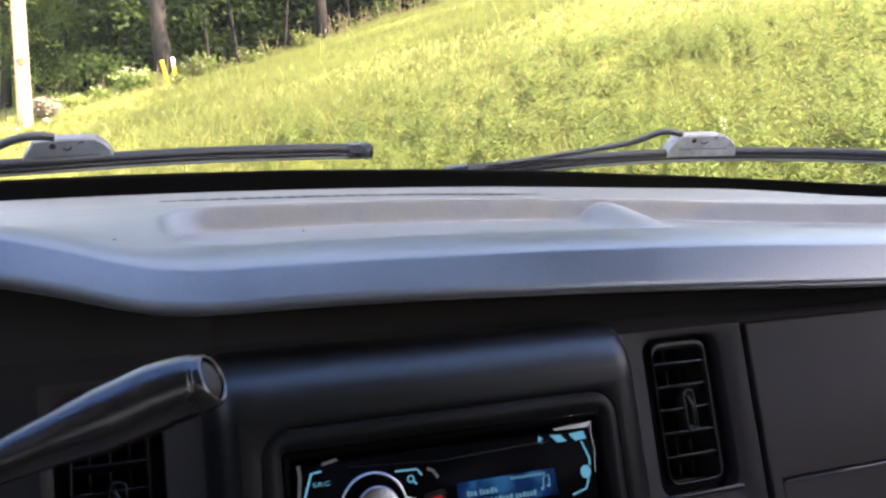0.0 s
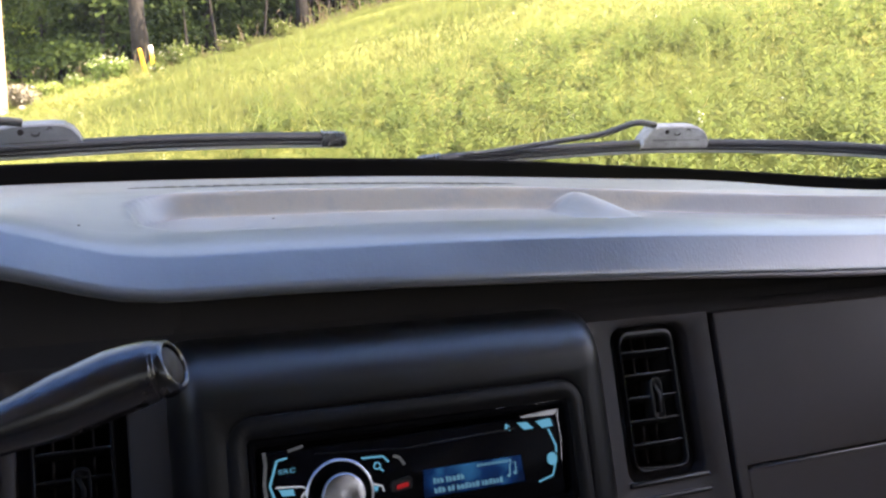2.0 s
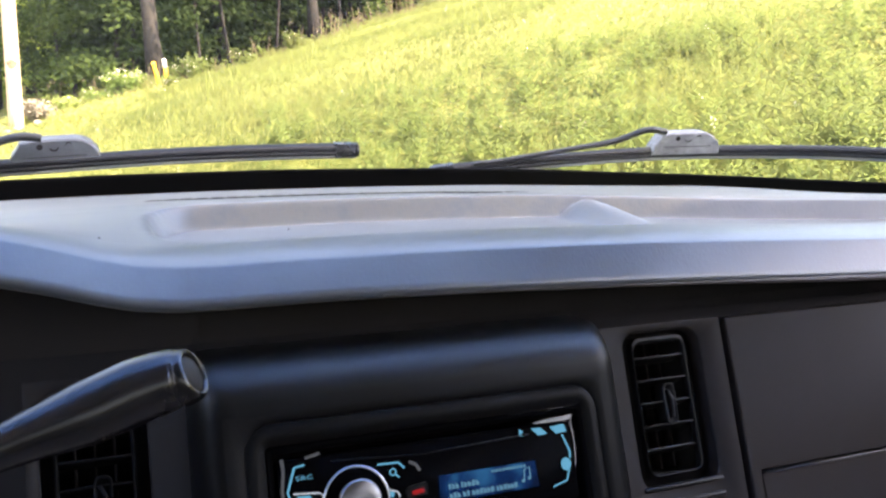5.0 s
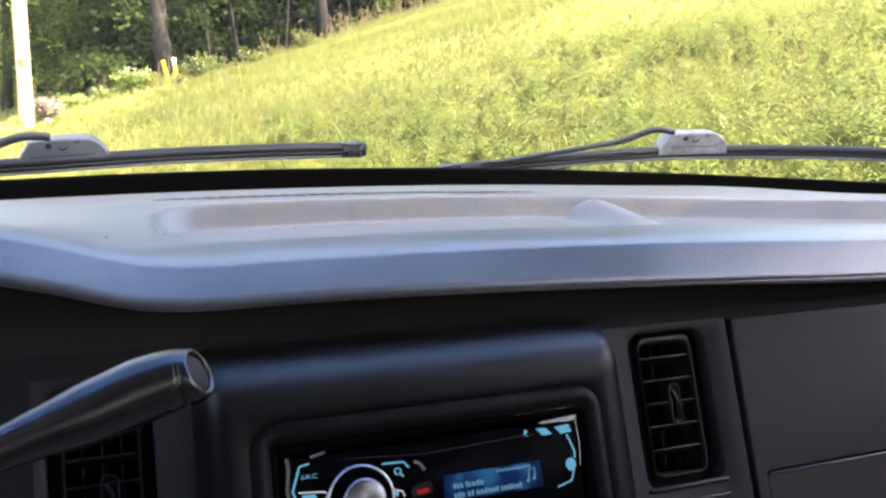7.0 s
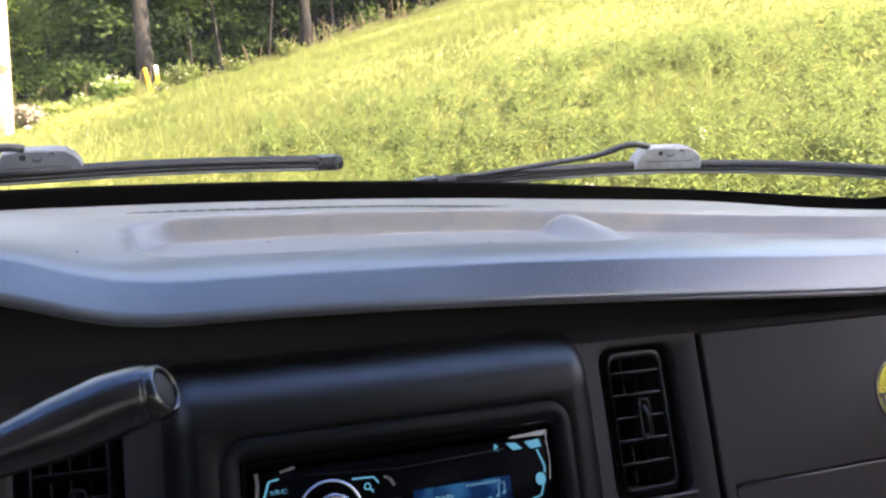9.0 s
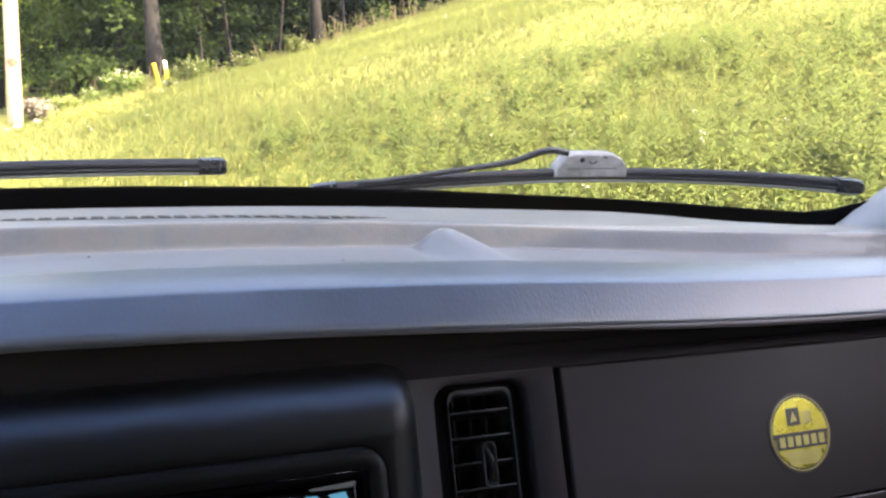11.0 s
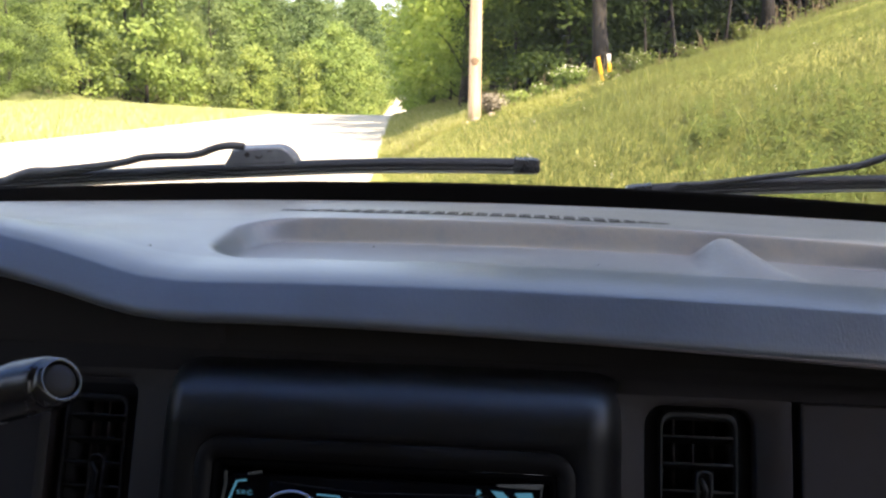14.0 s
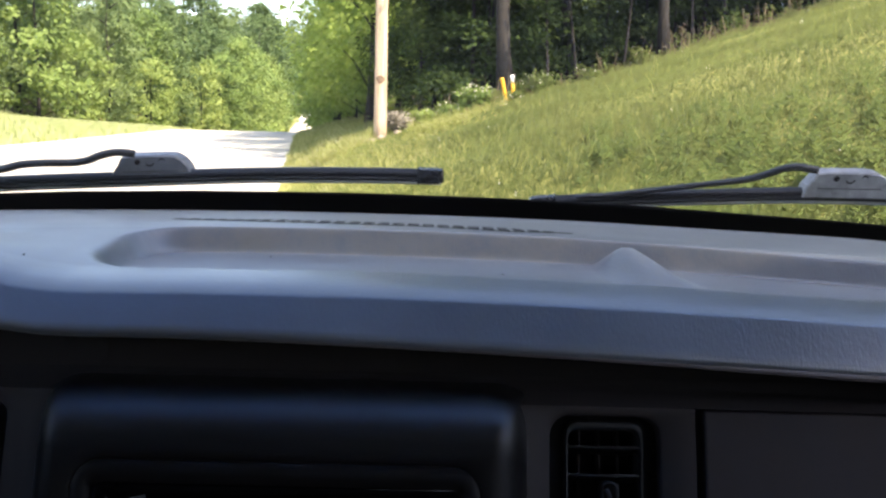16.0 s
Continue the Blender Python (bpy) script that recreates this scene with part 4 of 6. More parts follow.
def far_car():
    x, y = world_xy(CAR_U, -5.5)
    car = root("car", "dark car far down the road", "car", (float(x), float(y), float(road_height(CAR_U)) + 0.03))
    dark, tint = material("far_car_paint", (0.03, 0.032, 0.04), 0.25), material("far_car_window", (0.01, 0.012, 0.015), 0.1)
    body = [[(sx * w, py, pz) for sx, pz in ((-1, lo), (-1, hi), (1, hi), (1, lo))] for py, w, lo, hi in ((-2.2, 0.78, 0.35, 0.70), (-2.1, 0.86, 0.28, 0.85), (0, 0.90, 0.25, 0.92), (2.0, 0.86, 0.28, 0.95), (2.2, 0.80, 0.35, 0.80))]
    bm = sheet(body, True)
    bm.verts.ensure_lookup_table()
    bm.faces.new([bm.verts[i] for i in range(4)])
    bm.faces.new([bm.verts[19 - i] for i in range(4)])
    bmesh.ops.recalc_face_normals(bm, faces=bm.faces)
    part("body", bm, dark, car, "", False)
    cab = [[(sx * w, py, pz) for sx, pz in ((-1, 0.9), (-0.82, top), (0.82, top), (1, 0.9))] for py, w, top in ((-1.3, 0.80, 0.92), (-0.5, 0.80, 1.42), (1.0, 0.80, 1.44), (1.9, 0.80, 0.95))]
    bm = sheet(cab, True)
    bmesh.ops.recalc_face_normals(bm, faces=bm.faces)
    part("cabin", bm, tint, car, "", False)
    for sx in (-1, 1):
        for py in (-1.35, 1.35):
            part("wheel", tube([(sx * 0.68, py, 0.32), (sx * 0.88, py, 0.32)], [0.32, 0.32], 16), RUBBER, car)


CAR_U = 302.0
far_car()


# ---------------------------------------------------------------- truck body round the cab
truck = root("pickup_truck", "dark pickup truck parked on the grass shoulder", "truck", (0, 0, 0))


def glass_y(x, z):
    """How far ahead the windshield's inner face lies."""
    return 0.385 - 0.16 * x * x - 2.0 * max(0.0, abs(x) - 0.40) ** 2 - 0.90 * (z - 1.41) - 0.38 * max(0.0, z - 1.44)


def truck_body():
    # roof with the lining below it, side walls with window openings, back wall with its window
    part("roof", block((1.50, 1.32, 0.04), (0, -0.79, 1.89), 0.015), PAINT, truck)
    part("headliner", block((1.46, 1.28, 0.02), (0, -0.79, 1.858), 0.006), LINER, truck)
    for s in (-1, 1):
        part("door", block((0.07, 1.45, 0.86), (s * 0.80, -0.62, 0.99), 0.02), LINER, truck)
        part("pillar", block((0.06, 0.12, 0.56), (s * 0.77, -0.67, 1.60), 0.02), LINER, truck)
        part("pillar", block((0.06, 0.14, 0.56), (s * 0.77, -1.29, 1.60), 0.02), LINER, truck)
        part("wheel", tube([(s * 0.62, 1.35, 0.37), (s * 0.86, 1.35, 0.37)], [0.37, 0.37], 28), RUBBER, truck)
        part("wheel", tube([(s * 0.62, -1.9, 0.37), (s * 0.86, -1.9, 0.37)], [0.37, 0.37], 28), RUBBER, truck)
        part("fender", block((0.14, 1.5, 0.55), (s * 0.83, 1.25, 0.90), 0.05), PAINT, truck)
    # an unseen panel, added to cut the light from the left window
    part("quarter_panel", block((0.05, 0.66, 0.50), (-0.77, -0.89, 1.60), 0.02), LINER, truck)
    part("back_wall", block((1.56, 0.06, 0.86), (0, -1.38, 0.99), 0.02), LINER, truck)
    # the window is out of view; its tint is added to dim the cab
    part("rear_window", block((1.10, 0.006, 0.36), (0, -1.39, 1.59), 0.002), DIMMING_GLASS, truck, "unseen rear window, tinted dark to dim the cab")
    for s in (-1, 1):
        part("rear_pillar", block((0.20, 0.05, 0.36), (s * 0.65, -1.39, 1.59), 0.02), LINER, truck)
    part("back_header", block((1.50, 0.06, 0.10), (0, -1.38, 1.81), 0.02), LINER, truck)
    part("floor_pan", block((1.60, 2.2, 0.05), (0, -0.35, 0.58), 0.01), LINER, truck)
    part("firewall", block((1.50, 0.04, 0.70), (0, 0.52, 0.93), 0.01), VOID, truck)
    rows = []
    for y, z in ((0.455, 1.315), (0.52, 1.31), (0.66, 1.285), (0.69, 1.262), (1.3, 1.225), (1.9, 1.14), (2.05, 1.08), (2.08, 0.7)):
        rows.append([(x, y - 0.05 * (x / 0.75) ** 2, z - 0.05 * (abs(x) / 0.8) ** 3) for x in np.linspace(-0.80, 0.80, 17)])
    part("hood", sheet(rows), PAINT, truck)
    for s in (-1, 1):
        part("bed_side", block((0.10, 1.75, 0.56), (s * 0.80, -2.30, 0.90), 0.04), PAINT, truck)
    part("bed_floor", block((1.52, 1.72, 0.06), (0, -2.30, 0.68), 0.01), PAINT, truck)
    part("tailgate", block((1.52, 0.06, 0.50), (0, -3.15, 0.90), 0.02), PAINT, truck)
    part("bumper", block((1.74, 0.14, 0.20), (0, 2.14, 0.56), 0.05, None, 3), ARM, truck)
    # the pillars beside the windshield
    for s in (-1, 1):
        pts = [(s * 0.672, 0.25, 1.30), (s * 0.675, 0.205, 1.350), (s * 0.715, 0.12, 1.430), (s * 0.755, 0.00, 1.545), (s * 0.765, -0.14, 1.70), (s * 0.75, -0.29, 1.86)]
        path = smooth_path(pts, 5)
        part("windshield_pillar", tube(path, [0.050] * len(path), 14, True, 0.8), TRIM, truck, "light grey plastic pillar trim")


truck_body()


def windshield():
    ws = root("windshield", "clear curved windshield with a black ceramic border", "windshield", (0, 0.4, 1.36))
    inv = Matrix.Translation((0, -0.4, -1.36))

    def skin(zs, x_max, off, thick, mat, name):
        xs = np.linspace(-0.70, x_max, 90)
        rows = []
        for fz in zs:
            rows.append([(x, glass_y(x, fz(x)) + off, fz(x)) for x in xs])
        bm = sheet(rows)
        bmesh.ops.recalc_face_normals(bm, faces=bm.faces)
        bmesh.ops.solidify(bm, geom=bm.faces[:], thickness=thick)
        bmesh.ops.transform(bm, matrix=inv, verts=bm.verts)
        return part(name, bm, mat, ws)

    top = lambda x: float(np.interp(abs(x), [0, 0.15, 0.267, 0.378, 0.473, 0.556, 0.70], [1.3885, 1.387, 1.3838, 1.3785, 1.3750, 1.3725, 1.370])) + 12.0 * max(0.0, abs(x) - 0.615) ** 2
    g = skin([lambda x, k=k: 1.30 + (1.86 - 1.30) * k / 24 for k in range(25)], 0.70, 0.006, 0.004, GLASS, "pane")
    g.visible_shadow = False
    # an unseen blue strip, added to tint the light on the dash
    skin([lambda x, k=k: 1.63 + 0.23 * k / 8 for k in range(9)], 0.70, 0.004, 0.0008, BLUE_FILTER, "shade_band")
    skin([lambda x: 1.30, lambda x: 1.34, lambda x: top(x) - 0.004, top], 0.70, 0.0, 0.001, FRIT_AND_SHADE, "black_border")


windshield()

# ---------------------------------------------------------------- dashboard
dash = root("dashboard", "dark grey moulded vinyl dashboard with a long tray", "dashboard", (0, 0.2, 1.2))
DASH_INV = Matrix.Translation((0, -0.2, -1.2))


def dash_part(name, bm, mat, parent=None, label="", smooth=True):
    bmesh.ops.transform(bm, matrix=DASH_INV, verts=bm.verts)
    return part(name, bm, mat, parent or dash, label, smooth)


def arch(x):
    """The pad's fall towards its ends."""
    return np.interp(np.abs(x), [0, 0.06, 0.1, 0.15, 0.2, 0.25, 0.3, 0.36, 0.42, 0.5, 0.6, 0.8], [0, -0.0003, -0.0009, -0.0020, -0.0036, -0.0056, -0.0080, -0.0103, -0.0118, -0.0128, -0.0133, -0.0135])


def pad_back(x):
    """How far ahead the pad reaches below the windshield."""
    return np.interp(np.abs(x), [0, 0.2, 0.28, 0.36, 0.43, 0.48, 0.53, 0.58, 0.65, 0.78], [0.388, 0.378, 0.368, 0.355, 0.335, 0.300, 0.258, 0.228, 0.200, 0.17])


def hood_rise(x):
    """The lift of the pad's rim over the gauges."""
    return np.interp(x, [-0.75, -0.40, -0.30, -0.245, -0.215, -0.19, -0.168, -0.15, -0.13, -0.11], [0.054, 0.054, 0.043, 0.031, 0.0235, 0.016, 0.0085, 0.0035, 0.0008, 0])


def pad_z(x, y):
    """The height of the pad's upper side."""
    x, y = np.asarray(x, float), np.asarray(y, float)
    arched = arch(x) * (1 - 0.5 * smoothstep(0.22, 0.34, y))
    y = y + np.interp(x, [0.2, 0.3, 0.36, 0.43, 0.51, 0.6, 0.75], [0, 0.009, 0.017, 0.030, 0.050, 0.066, 0.08]) * smoothstep(0.05, 0.16, y)
    top = np.interp(y, [0.03, 0.045, 0.050, 0.055, 0.060, 0.065, 0.075, 0.085, 0.205, 0.23, 0.385, 0.43], [1.3664, 1.3690, 1.3699, 1.3706, 1.3711, 1.3715, 1.3720, 1.3723, 1.3800, 1.3805, 1.3715, 1.366])
    rise = hood_rise(x) * (1 - smoothstep(0.035, 0.20, y))
    z = top + rise
    # the tray
    hx, hy, r = 0.41, 0.0625, 0.045
    qx, qy = np.abs(x - (-0.137 + hx)) - (hx - r), np.abs(y - 0.1455) - (hy - r)
    sd = np.hypot(np.maximum(qx, 0), np.maximum(qy, 0)) + np.minimum(np.maximum(qx, qy), 0) - r
    t = -sd / np.interp(y, [0.11, 0.17], [0.013, 0.0085])
    m = 0.35 * smoothstep(0.0, 1.0, t) + 0.65 * np.clip(t, 0, 1)
    floor = 1.3600 + 0.030 * (y - 0.09)
    z = z * (1 - m) + floor * m
    # the gusset that parts the tray
    s = np.clip((0.186 - y) / 0.066, 0, 1)
    back = np.clip((y - 0.186) / 0.020, 0, 1)
    off = x - 0.2095 - 0.012 * s
    wide = np.where(off < 0, 0.024 + 0.008 * s, 0.026 + 0.022 * s)
    bump = 0.0160 * (1 - s ** 1.5) ** 0.9 * (1 - 0.5 * back * back) * (1 - smoothstep(0.08, 1.0, np.abs(off) / wide))
    z = np.where(m > 0.02, np.maximum(z, floor + bump), z)
    return z + arched


def pad():
    xs = np.concatenate([np.linspace(-0.76, -0.26, 40)[:-1], np.linspace(-0.26, 0.30, 150)[:-1], np.linspace(0.30, 0.70, 70)])
    ys = np.concatenate([np.linspace(0.052, 0.086, 12)[:-1], np.linspace(0.086, 0.110, 22)[:-1], np.linspace(0.110, 0.200, 34)[:-1], np.linspace(0.200, 0.240, 40)[:-1], np.linspace(0.240, 0.42, 26)])
    cols = []
    for x in xs:
        yx = 0.052 + (ys - 0.052) * (float(pad_back(x)) - 0.052) / (0.420 - 0.052)
        zc = float(pad_z(x, 0.045))
        zl = zc - 0.0310 + 0.0045 * float(smoothstep(0.25, -0.15, x))
        zl += 0.0046 + 0.0012 * float(smoothstep(0.12, -0.10, x))
        f = zc - zl
        face = [(0.0242 + (0.0372 - 0.0242) * k, zl + 0.0030 + (f - 0.0062) * k) for k in (0.0, 0.12, 0.3, 0.5, 0.7, 0.86, 0.96, 1.0)]
        prof = [(0.110, zl - 0.010), (0.075, zl - 0.008), (0.048, zl - 0.0060), (0.0330, zl - 0.0044), (0.0280, zl - 0.0030), (0.0252, zl - 0.0010), (0.0240, zl + 0.0010)] + face
        prof += [(0.0377, zc - 0.0026), (0.0386, zc - 0.0021), (0.0401, zc - 0.0015), (0.0425, zc - 0.0008), (0.0455, zc + 0.0001)]
        prof = [(x, y, z) for y, z in prof] + [(x, y, float(z)) for y, z in zip(yx, pad_z(np.full(len(ys), x), yx))] + [(x, yx[-1] + 0.006, float(pad_z(x, yx[-1])) - 0.006)]
        cols.append(prof)
    bm = sheet(cols)
    bmesh.ops.recalc_face_normals(bm, faces=bm.faces)
    top_pad = dash_part("top_pad", bm, VINYL, None, "grey grained vinyl top pad")
    co = np.empty(len(top_pad.data.vertices) * 3, np.float32)
    top_pad.data.vertices.foreach_get("co", co)
    x, y, z = co.reshape(-1, 3).T + np.array([[0.0], [0.2], [1.2]])
    # strongest on the tray's back wall, less on the gusset, none along the front
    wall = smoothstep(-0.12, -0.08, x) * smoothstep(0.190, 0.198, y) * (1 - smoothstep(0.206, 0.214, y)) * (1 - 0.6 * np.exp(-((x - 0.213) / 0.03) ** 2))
    pale_film = 0.15 * smoothstep(0.070, 0.098, y + 0.03 * smoothstep(-0.11, -0.17, x)) + 0.80 * wall + 0.45 * np.exp(-((x - 0.222) / 0.034) ** 2) * smoothstep(0.108, 0.130, y) * (1 - smoothstep(0.190, 0.198, y))
    layer = top_pad.data.color_attributes.new("pale_film", "FLOAT_COLOR", "POINT")
    layer.data.foreach_set("color", np.repeat(pale_film[:, None], 4, 1).astype(np.float32).ravel())


pad()


def defroster():
    """Rows of slots behind the tray: a dark sheet for the shade in them, under narrow bars."""
    xs = np.linspace(-0.130, 0.178, 70)
    mid = lambda x: 0.253 - 0.07 * x - 0.18 * max(0.0, x) ** 2
    half = lambda x: 0.0165 * min(1.0, max(0.2, (x + 0.16) / 0.10)) * min(1.0, max(0.15, (0.190 - x) / 0.06))
    rows = [[(x, mid(x) + k * half(x), float(pad_z(x, mid(x) + k * half(x))) + 0.0002) for x in xs] for k in np.linspace(-1, 1, 9)]
    grille = dash_part("defroster_grille", sheet(rows), VOID, None, "black slotted demister grille")
    bm = bmesh.new()

    def bar(x0, x1, k0, k1):
        vs = []
        for x, k in ((x0, k0), (x1, k0), (x1, k1), (x0, k1)):
            y = mid(x) + k * half(x)
            vs.append((x, y, float(pad_z(x, y)) + 0.0006))
        bm.faces.new([bm.verts.new(v) for v in vs])
    for x0, x1 in zip(xs, xs[1:]):
        for k in (-0.34, 0.34):
            bar(x0, x1, k - 0.11, k + 0.11)
    for x in np.arange(-0.130, 0.172, 0.0113):
        for a, b in zip(np.linspace(-1, 1, 7), np.linspace(-1, 1, 7)[1:]):
            bar(x, x + 0.0026, a, b)
    part("grid", merge(bm), VINYL, grille, "", False)
    bars = grille.children[0]
    bars.data.transform(DASH_INV)
    layer = bars.data.color_attributes.new("pale_film", "FLOAT_COLOR", "POINT")
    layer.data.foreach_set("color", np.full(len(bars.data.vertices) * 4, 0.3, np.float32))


defroster()


def lip_bead():
    pts = [(x, 0.0262, float(pad_z(x, 0.045)) - 0.0264 + 0.0045 * float(smoothstep(0.25, -0.15, x)) + 0.0012 * float(smoothstep(0.12, -0.10, x)) - 0.0014) for x in np.linspace(-0.02, 0.70, 40)]
    dash_part("lip_bead", tube(pts, [0.0008 + 0.0019 * float(smoothstep(0.08, 0.36, p[0])) for p in pts], 10), BEAD, None, "rounded bead along the pad's lower edge")


lip_bead()

# the panel under the pad leans towards the seats: its own frame, x right, y up, z out
UP = Vector((0, 0.34, 0.94)).normalized()
OUT = Vector((0, -UP.z, UP.y))
FACE = Matrix(((1, UP.x, OUT.x, 0), (0, UP.y, OUT.y, 0.0156), (0, UP.z, OUT.z, 1.27), (0, 0, 0, 1)))


def hole_plate(x0, x1, y0, y1, hole, hc, m, depth=0.0):
    """A plate with a rounded opening whose rim turns in by the given depth."""
    hx, hy, r = hole
    inner = [(x + hc[0], y + hc[1]) for x, y in ring(hx, hy, r)]
    outer = []
    for x, y in inner:
        dx, dy = x - hc[0], y - hc[1]
        t = min(((x1 if dx > 0 else x0) - hc[0]) / dx if abs(dx) > 1e-9 else 1e9, ((y1 if dy > 0 else y0) - hc[1]) / dy if abs(dy) > 1e-9 else 1e9)
        outer.append((hc[0] + dx * t, hc[1] + dy * t))
    for cx, cy in ((x0, y0), (x1, y0), (x1, y1), (x0, y1)):
        i = min(range(len(outer)), key=lambda k: (outer[k][0] - cx) ** 2 + (outer[k][1] - cy) ** 2)
        outer[i] = (cx, cy)
    rows = [[m @ Vector((x, y, 0)) for x, y in outer], [m @ Vector((x, y, 0)) for x, y in inner]]
    shrunk = [(hc[0] + (x - hc[0]) * 0.985, hc[1] + (y - hc[1]) * 0.985) for x, y in inner]
    rows.append([m @ Vector((x, y, -0.0015)) for x, y in shrunk])
    rows.append([m @ Vector((x, y, -depth)) for x, y in shrunk])
    bm = sheet(rows, True)
    bmesh.ops.recalc_face_normals(bm, faces=bm.faces)
    return bm


def panels():
    # vent surrounds on both sides of the radio's housing
    dash_part("vent_panel", hole_plate(0.112, 0.2165, -0.16, 0.0445, (0.060, 0.100, 0.011), (0.1685, -0.0095), FACE, 0.012), PANEL, None, "black plastic panel round the air vent")
    dash_part("vent_panel", hole_plate(-0.206, -0.119, -0.16, 0.047, (0.052, 0.110, 0.010), (-0.1745, -0.013), FACE, 0.012), PANEL, None, "black plastic panel round the air vent")
    top = FACE @ Vector((0.164, 0.0445, 0))
    # shelf closing the gap under the pad, and the cavity's back
    rows = [[(x, top.y, top.z), (x, top.y + 0.02, top.z + 0.001), (x, 0.080, top.z + 0.002 + float(arch(x))), (x, 0.086, 1.346 + float(arch(x)))] for x in np.linspace(-0.119, 0.70, 30)]
    bm = sheet(rows)
    dash_part("shelf", bm, VOID, None, "dark gap under the pad")
    rows = [[(x, top.y + 0.05, 1.20), (x, top.y + 0.05, 1.345 + float(hood_rise(x))), (x, 0.09, 1.352 + float(hood_rise(x)))] for x in np.linspace(-0.75, -0.115, 30)]
    dash_part("gauge_housing", sheet(rows), VOID, None, "dark recess of the gauges")
    # glove box door with the airbag lid above, parted by a seam
    seam = -0.0588
    corner = [(0.2215, -0.16), (0.2306, -0.16), (0.2306, seam + 0.0005), (0.6815, seam + 0.0005), (0.6815, seam + 0.1025), (0.2215, seam + 0.1025)]
    lid = flat_shape(corner, FACE @ Matrix.Translation((0, 0, -0.0195)), 0.0200)
    bmesh.ops.bevel(lid, geom=lid.edges[:], offset=0.0013, segments=3, affect="EDGES", profile=0.5)
    dash_part("airbag_lid", lid, PANEL, None, "charcoal plastic passenger airbag lid")
    box_door = flat_shape([(0.2307, -0.16), (0.6815, -0.16), (0.6815, seam - 0.0010), (0.2335, seam - 0.0010), (0.2307, seam - 0.0030)], FACE @ Matrix.Translation((0, 0, -0.0195)), 0.0200)
    glovebox = dash_part("glovebox_door", box_door, PANEL, None, "charcoal plastic glovebox door", False)
    # the glint on the door's edge is made as a paler raised lip
    lip = tube([FACE @ Vector((x, seam - 0.0015, 0.0006)) for x in (0.2335, 0.30, 0.45, 0.68)], [0.0009] * 4, 10)
    bmesh.ops.transform(lip, matrix=DASH_INV, verts=lip.verts)
    part("lip", lip, EDGE_GLINT, glovebox, "pale lip added for the glint along the door's upper edge")
    back = block((1.42, 0.275, 0.01), (0, 0, 0))
    bmesh.ops.transform(back, matrix=FACE @ Matrix.Translation((0, -0.0755, -0.045)), verts=back.verts)
    dash_part("backing", back, VOID)


panels()


def air_vent(cx, cy, w, h, slats, tilt, slat_mat, tab_mat=SLAT, band=BLACK):
    """A barrel vent: rounded frame, level slats, and a thumb tab on an upright blade."""
    vent = dash_part("air_vent", lofted([(ring(w + 0.0215, h + 0.0135, 0.011), -0.0125, (cx, cy)), (ring(w + 0.018, h + 0.010, 0.010), -0.0115, (cx, cy)), (ring(w + 0.004, h + 0.002, 0.007), -0.0105, (cx, cy)),
                                          (ring(w, h, 0.006), -0.006, (cx, cy)), (ring(w, h, 0.006), -0.030, (cx, cy))], FACE, False, True), band, None, "black air vent with level slats")
    rim = [(ring(w + 0.0030, h + 0.0020, 0.0070), -0.0110, (cx, cy)), (ring(w + 0.0020, h + 0.0015, 0.0070), -0.0046, (cx, cy)), (ring(w + 0.0008, h + 0.0005, 0.0065), -0.0034, (cx, cy)), (ring(w - 0.0012, h - 0.0040, 0.0055), -0.0050, (cx, cy - 0.0016)), (ring(w - 0.0014, h - 0.0044, 0.0055), -0.0090, (cx, cy - 0.0018))]
    a = lofted(rim, FACE)
    bmesh.ops.transform(a, matrix=DASH_INV, verts=a.verts)
    part("rim", a, tab_mat, vent)
    for k in range(slats):
        y = cy + h / 2 - (k + 1) * h / (slats + 1)
        bm = block((w - 0.001, 0.0014, 0.016), (0, 0, 0), 0.0005)
        bmesh.ops.transform(bm, matrix=DASH_INV @ FACE @ Matrix.Translation((cx, y, -0.0135)) @ Matrix.Rotation(radians(tilt), 4, "X"), verts=bm.verts)
        part("slat", bm, slat_mat, vent)
    for k in (-1, 0, 1):
        bm = block((0.0012, h * 0.96, 0.010), (0, 0, 0), 0.0004)
        bmesh.ops.transform(bm, matrix=DASH_INV @ FACE @ Matrix.Translation((cx + k * w * 0.27, cy, -0.0255)), verts=bm.verts)
        part("blade", bm, VOID, vent)
    bm = lofted([(ring(0.0092, 0.027, 0.004), -0.014, (cx + 0.003, cy)), (ring(0.0092, 0.027, 0.004), -0.0045, (cx + 0.003, cy)), (ring(0.0072, 0.025, 0.003), -0.0035, (cx + 0.003, cy)), (ring(0.006, 0.0235, 0.0025), -0.0060, (cx + 0.003, cy))], FACE, False, True)
    bm = merge(bm, flat_shape(stroke([(cx + 0.001, cy + 0.009), (cx + 0.004, cy + 0.003), (cx + 0.003, cy - 0.009)], 0.0022), FACE @ Matrix.Translation((0, 0, -0.0060)), 0.003))
    bmesh.ops.transform(bm, matrix=DASH_INV, verts=bm.verts)
    part("thumb_tab", bm, tab_mat, vent)
    return vent


air_vent(0.1685, -0.0075, 0.0395, 0.0870, 5, -14, SLAT)
# the left vent's shade is put into its colour, blacker than the right one
air_vent(-0.1745, -0.016, 0.036, 0.094, 6, -14, FRIT_AND_SHADE, FRIT_AND_SHADE, FRIT_AND_SHADE)


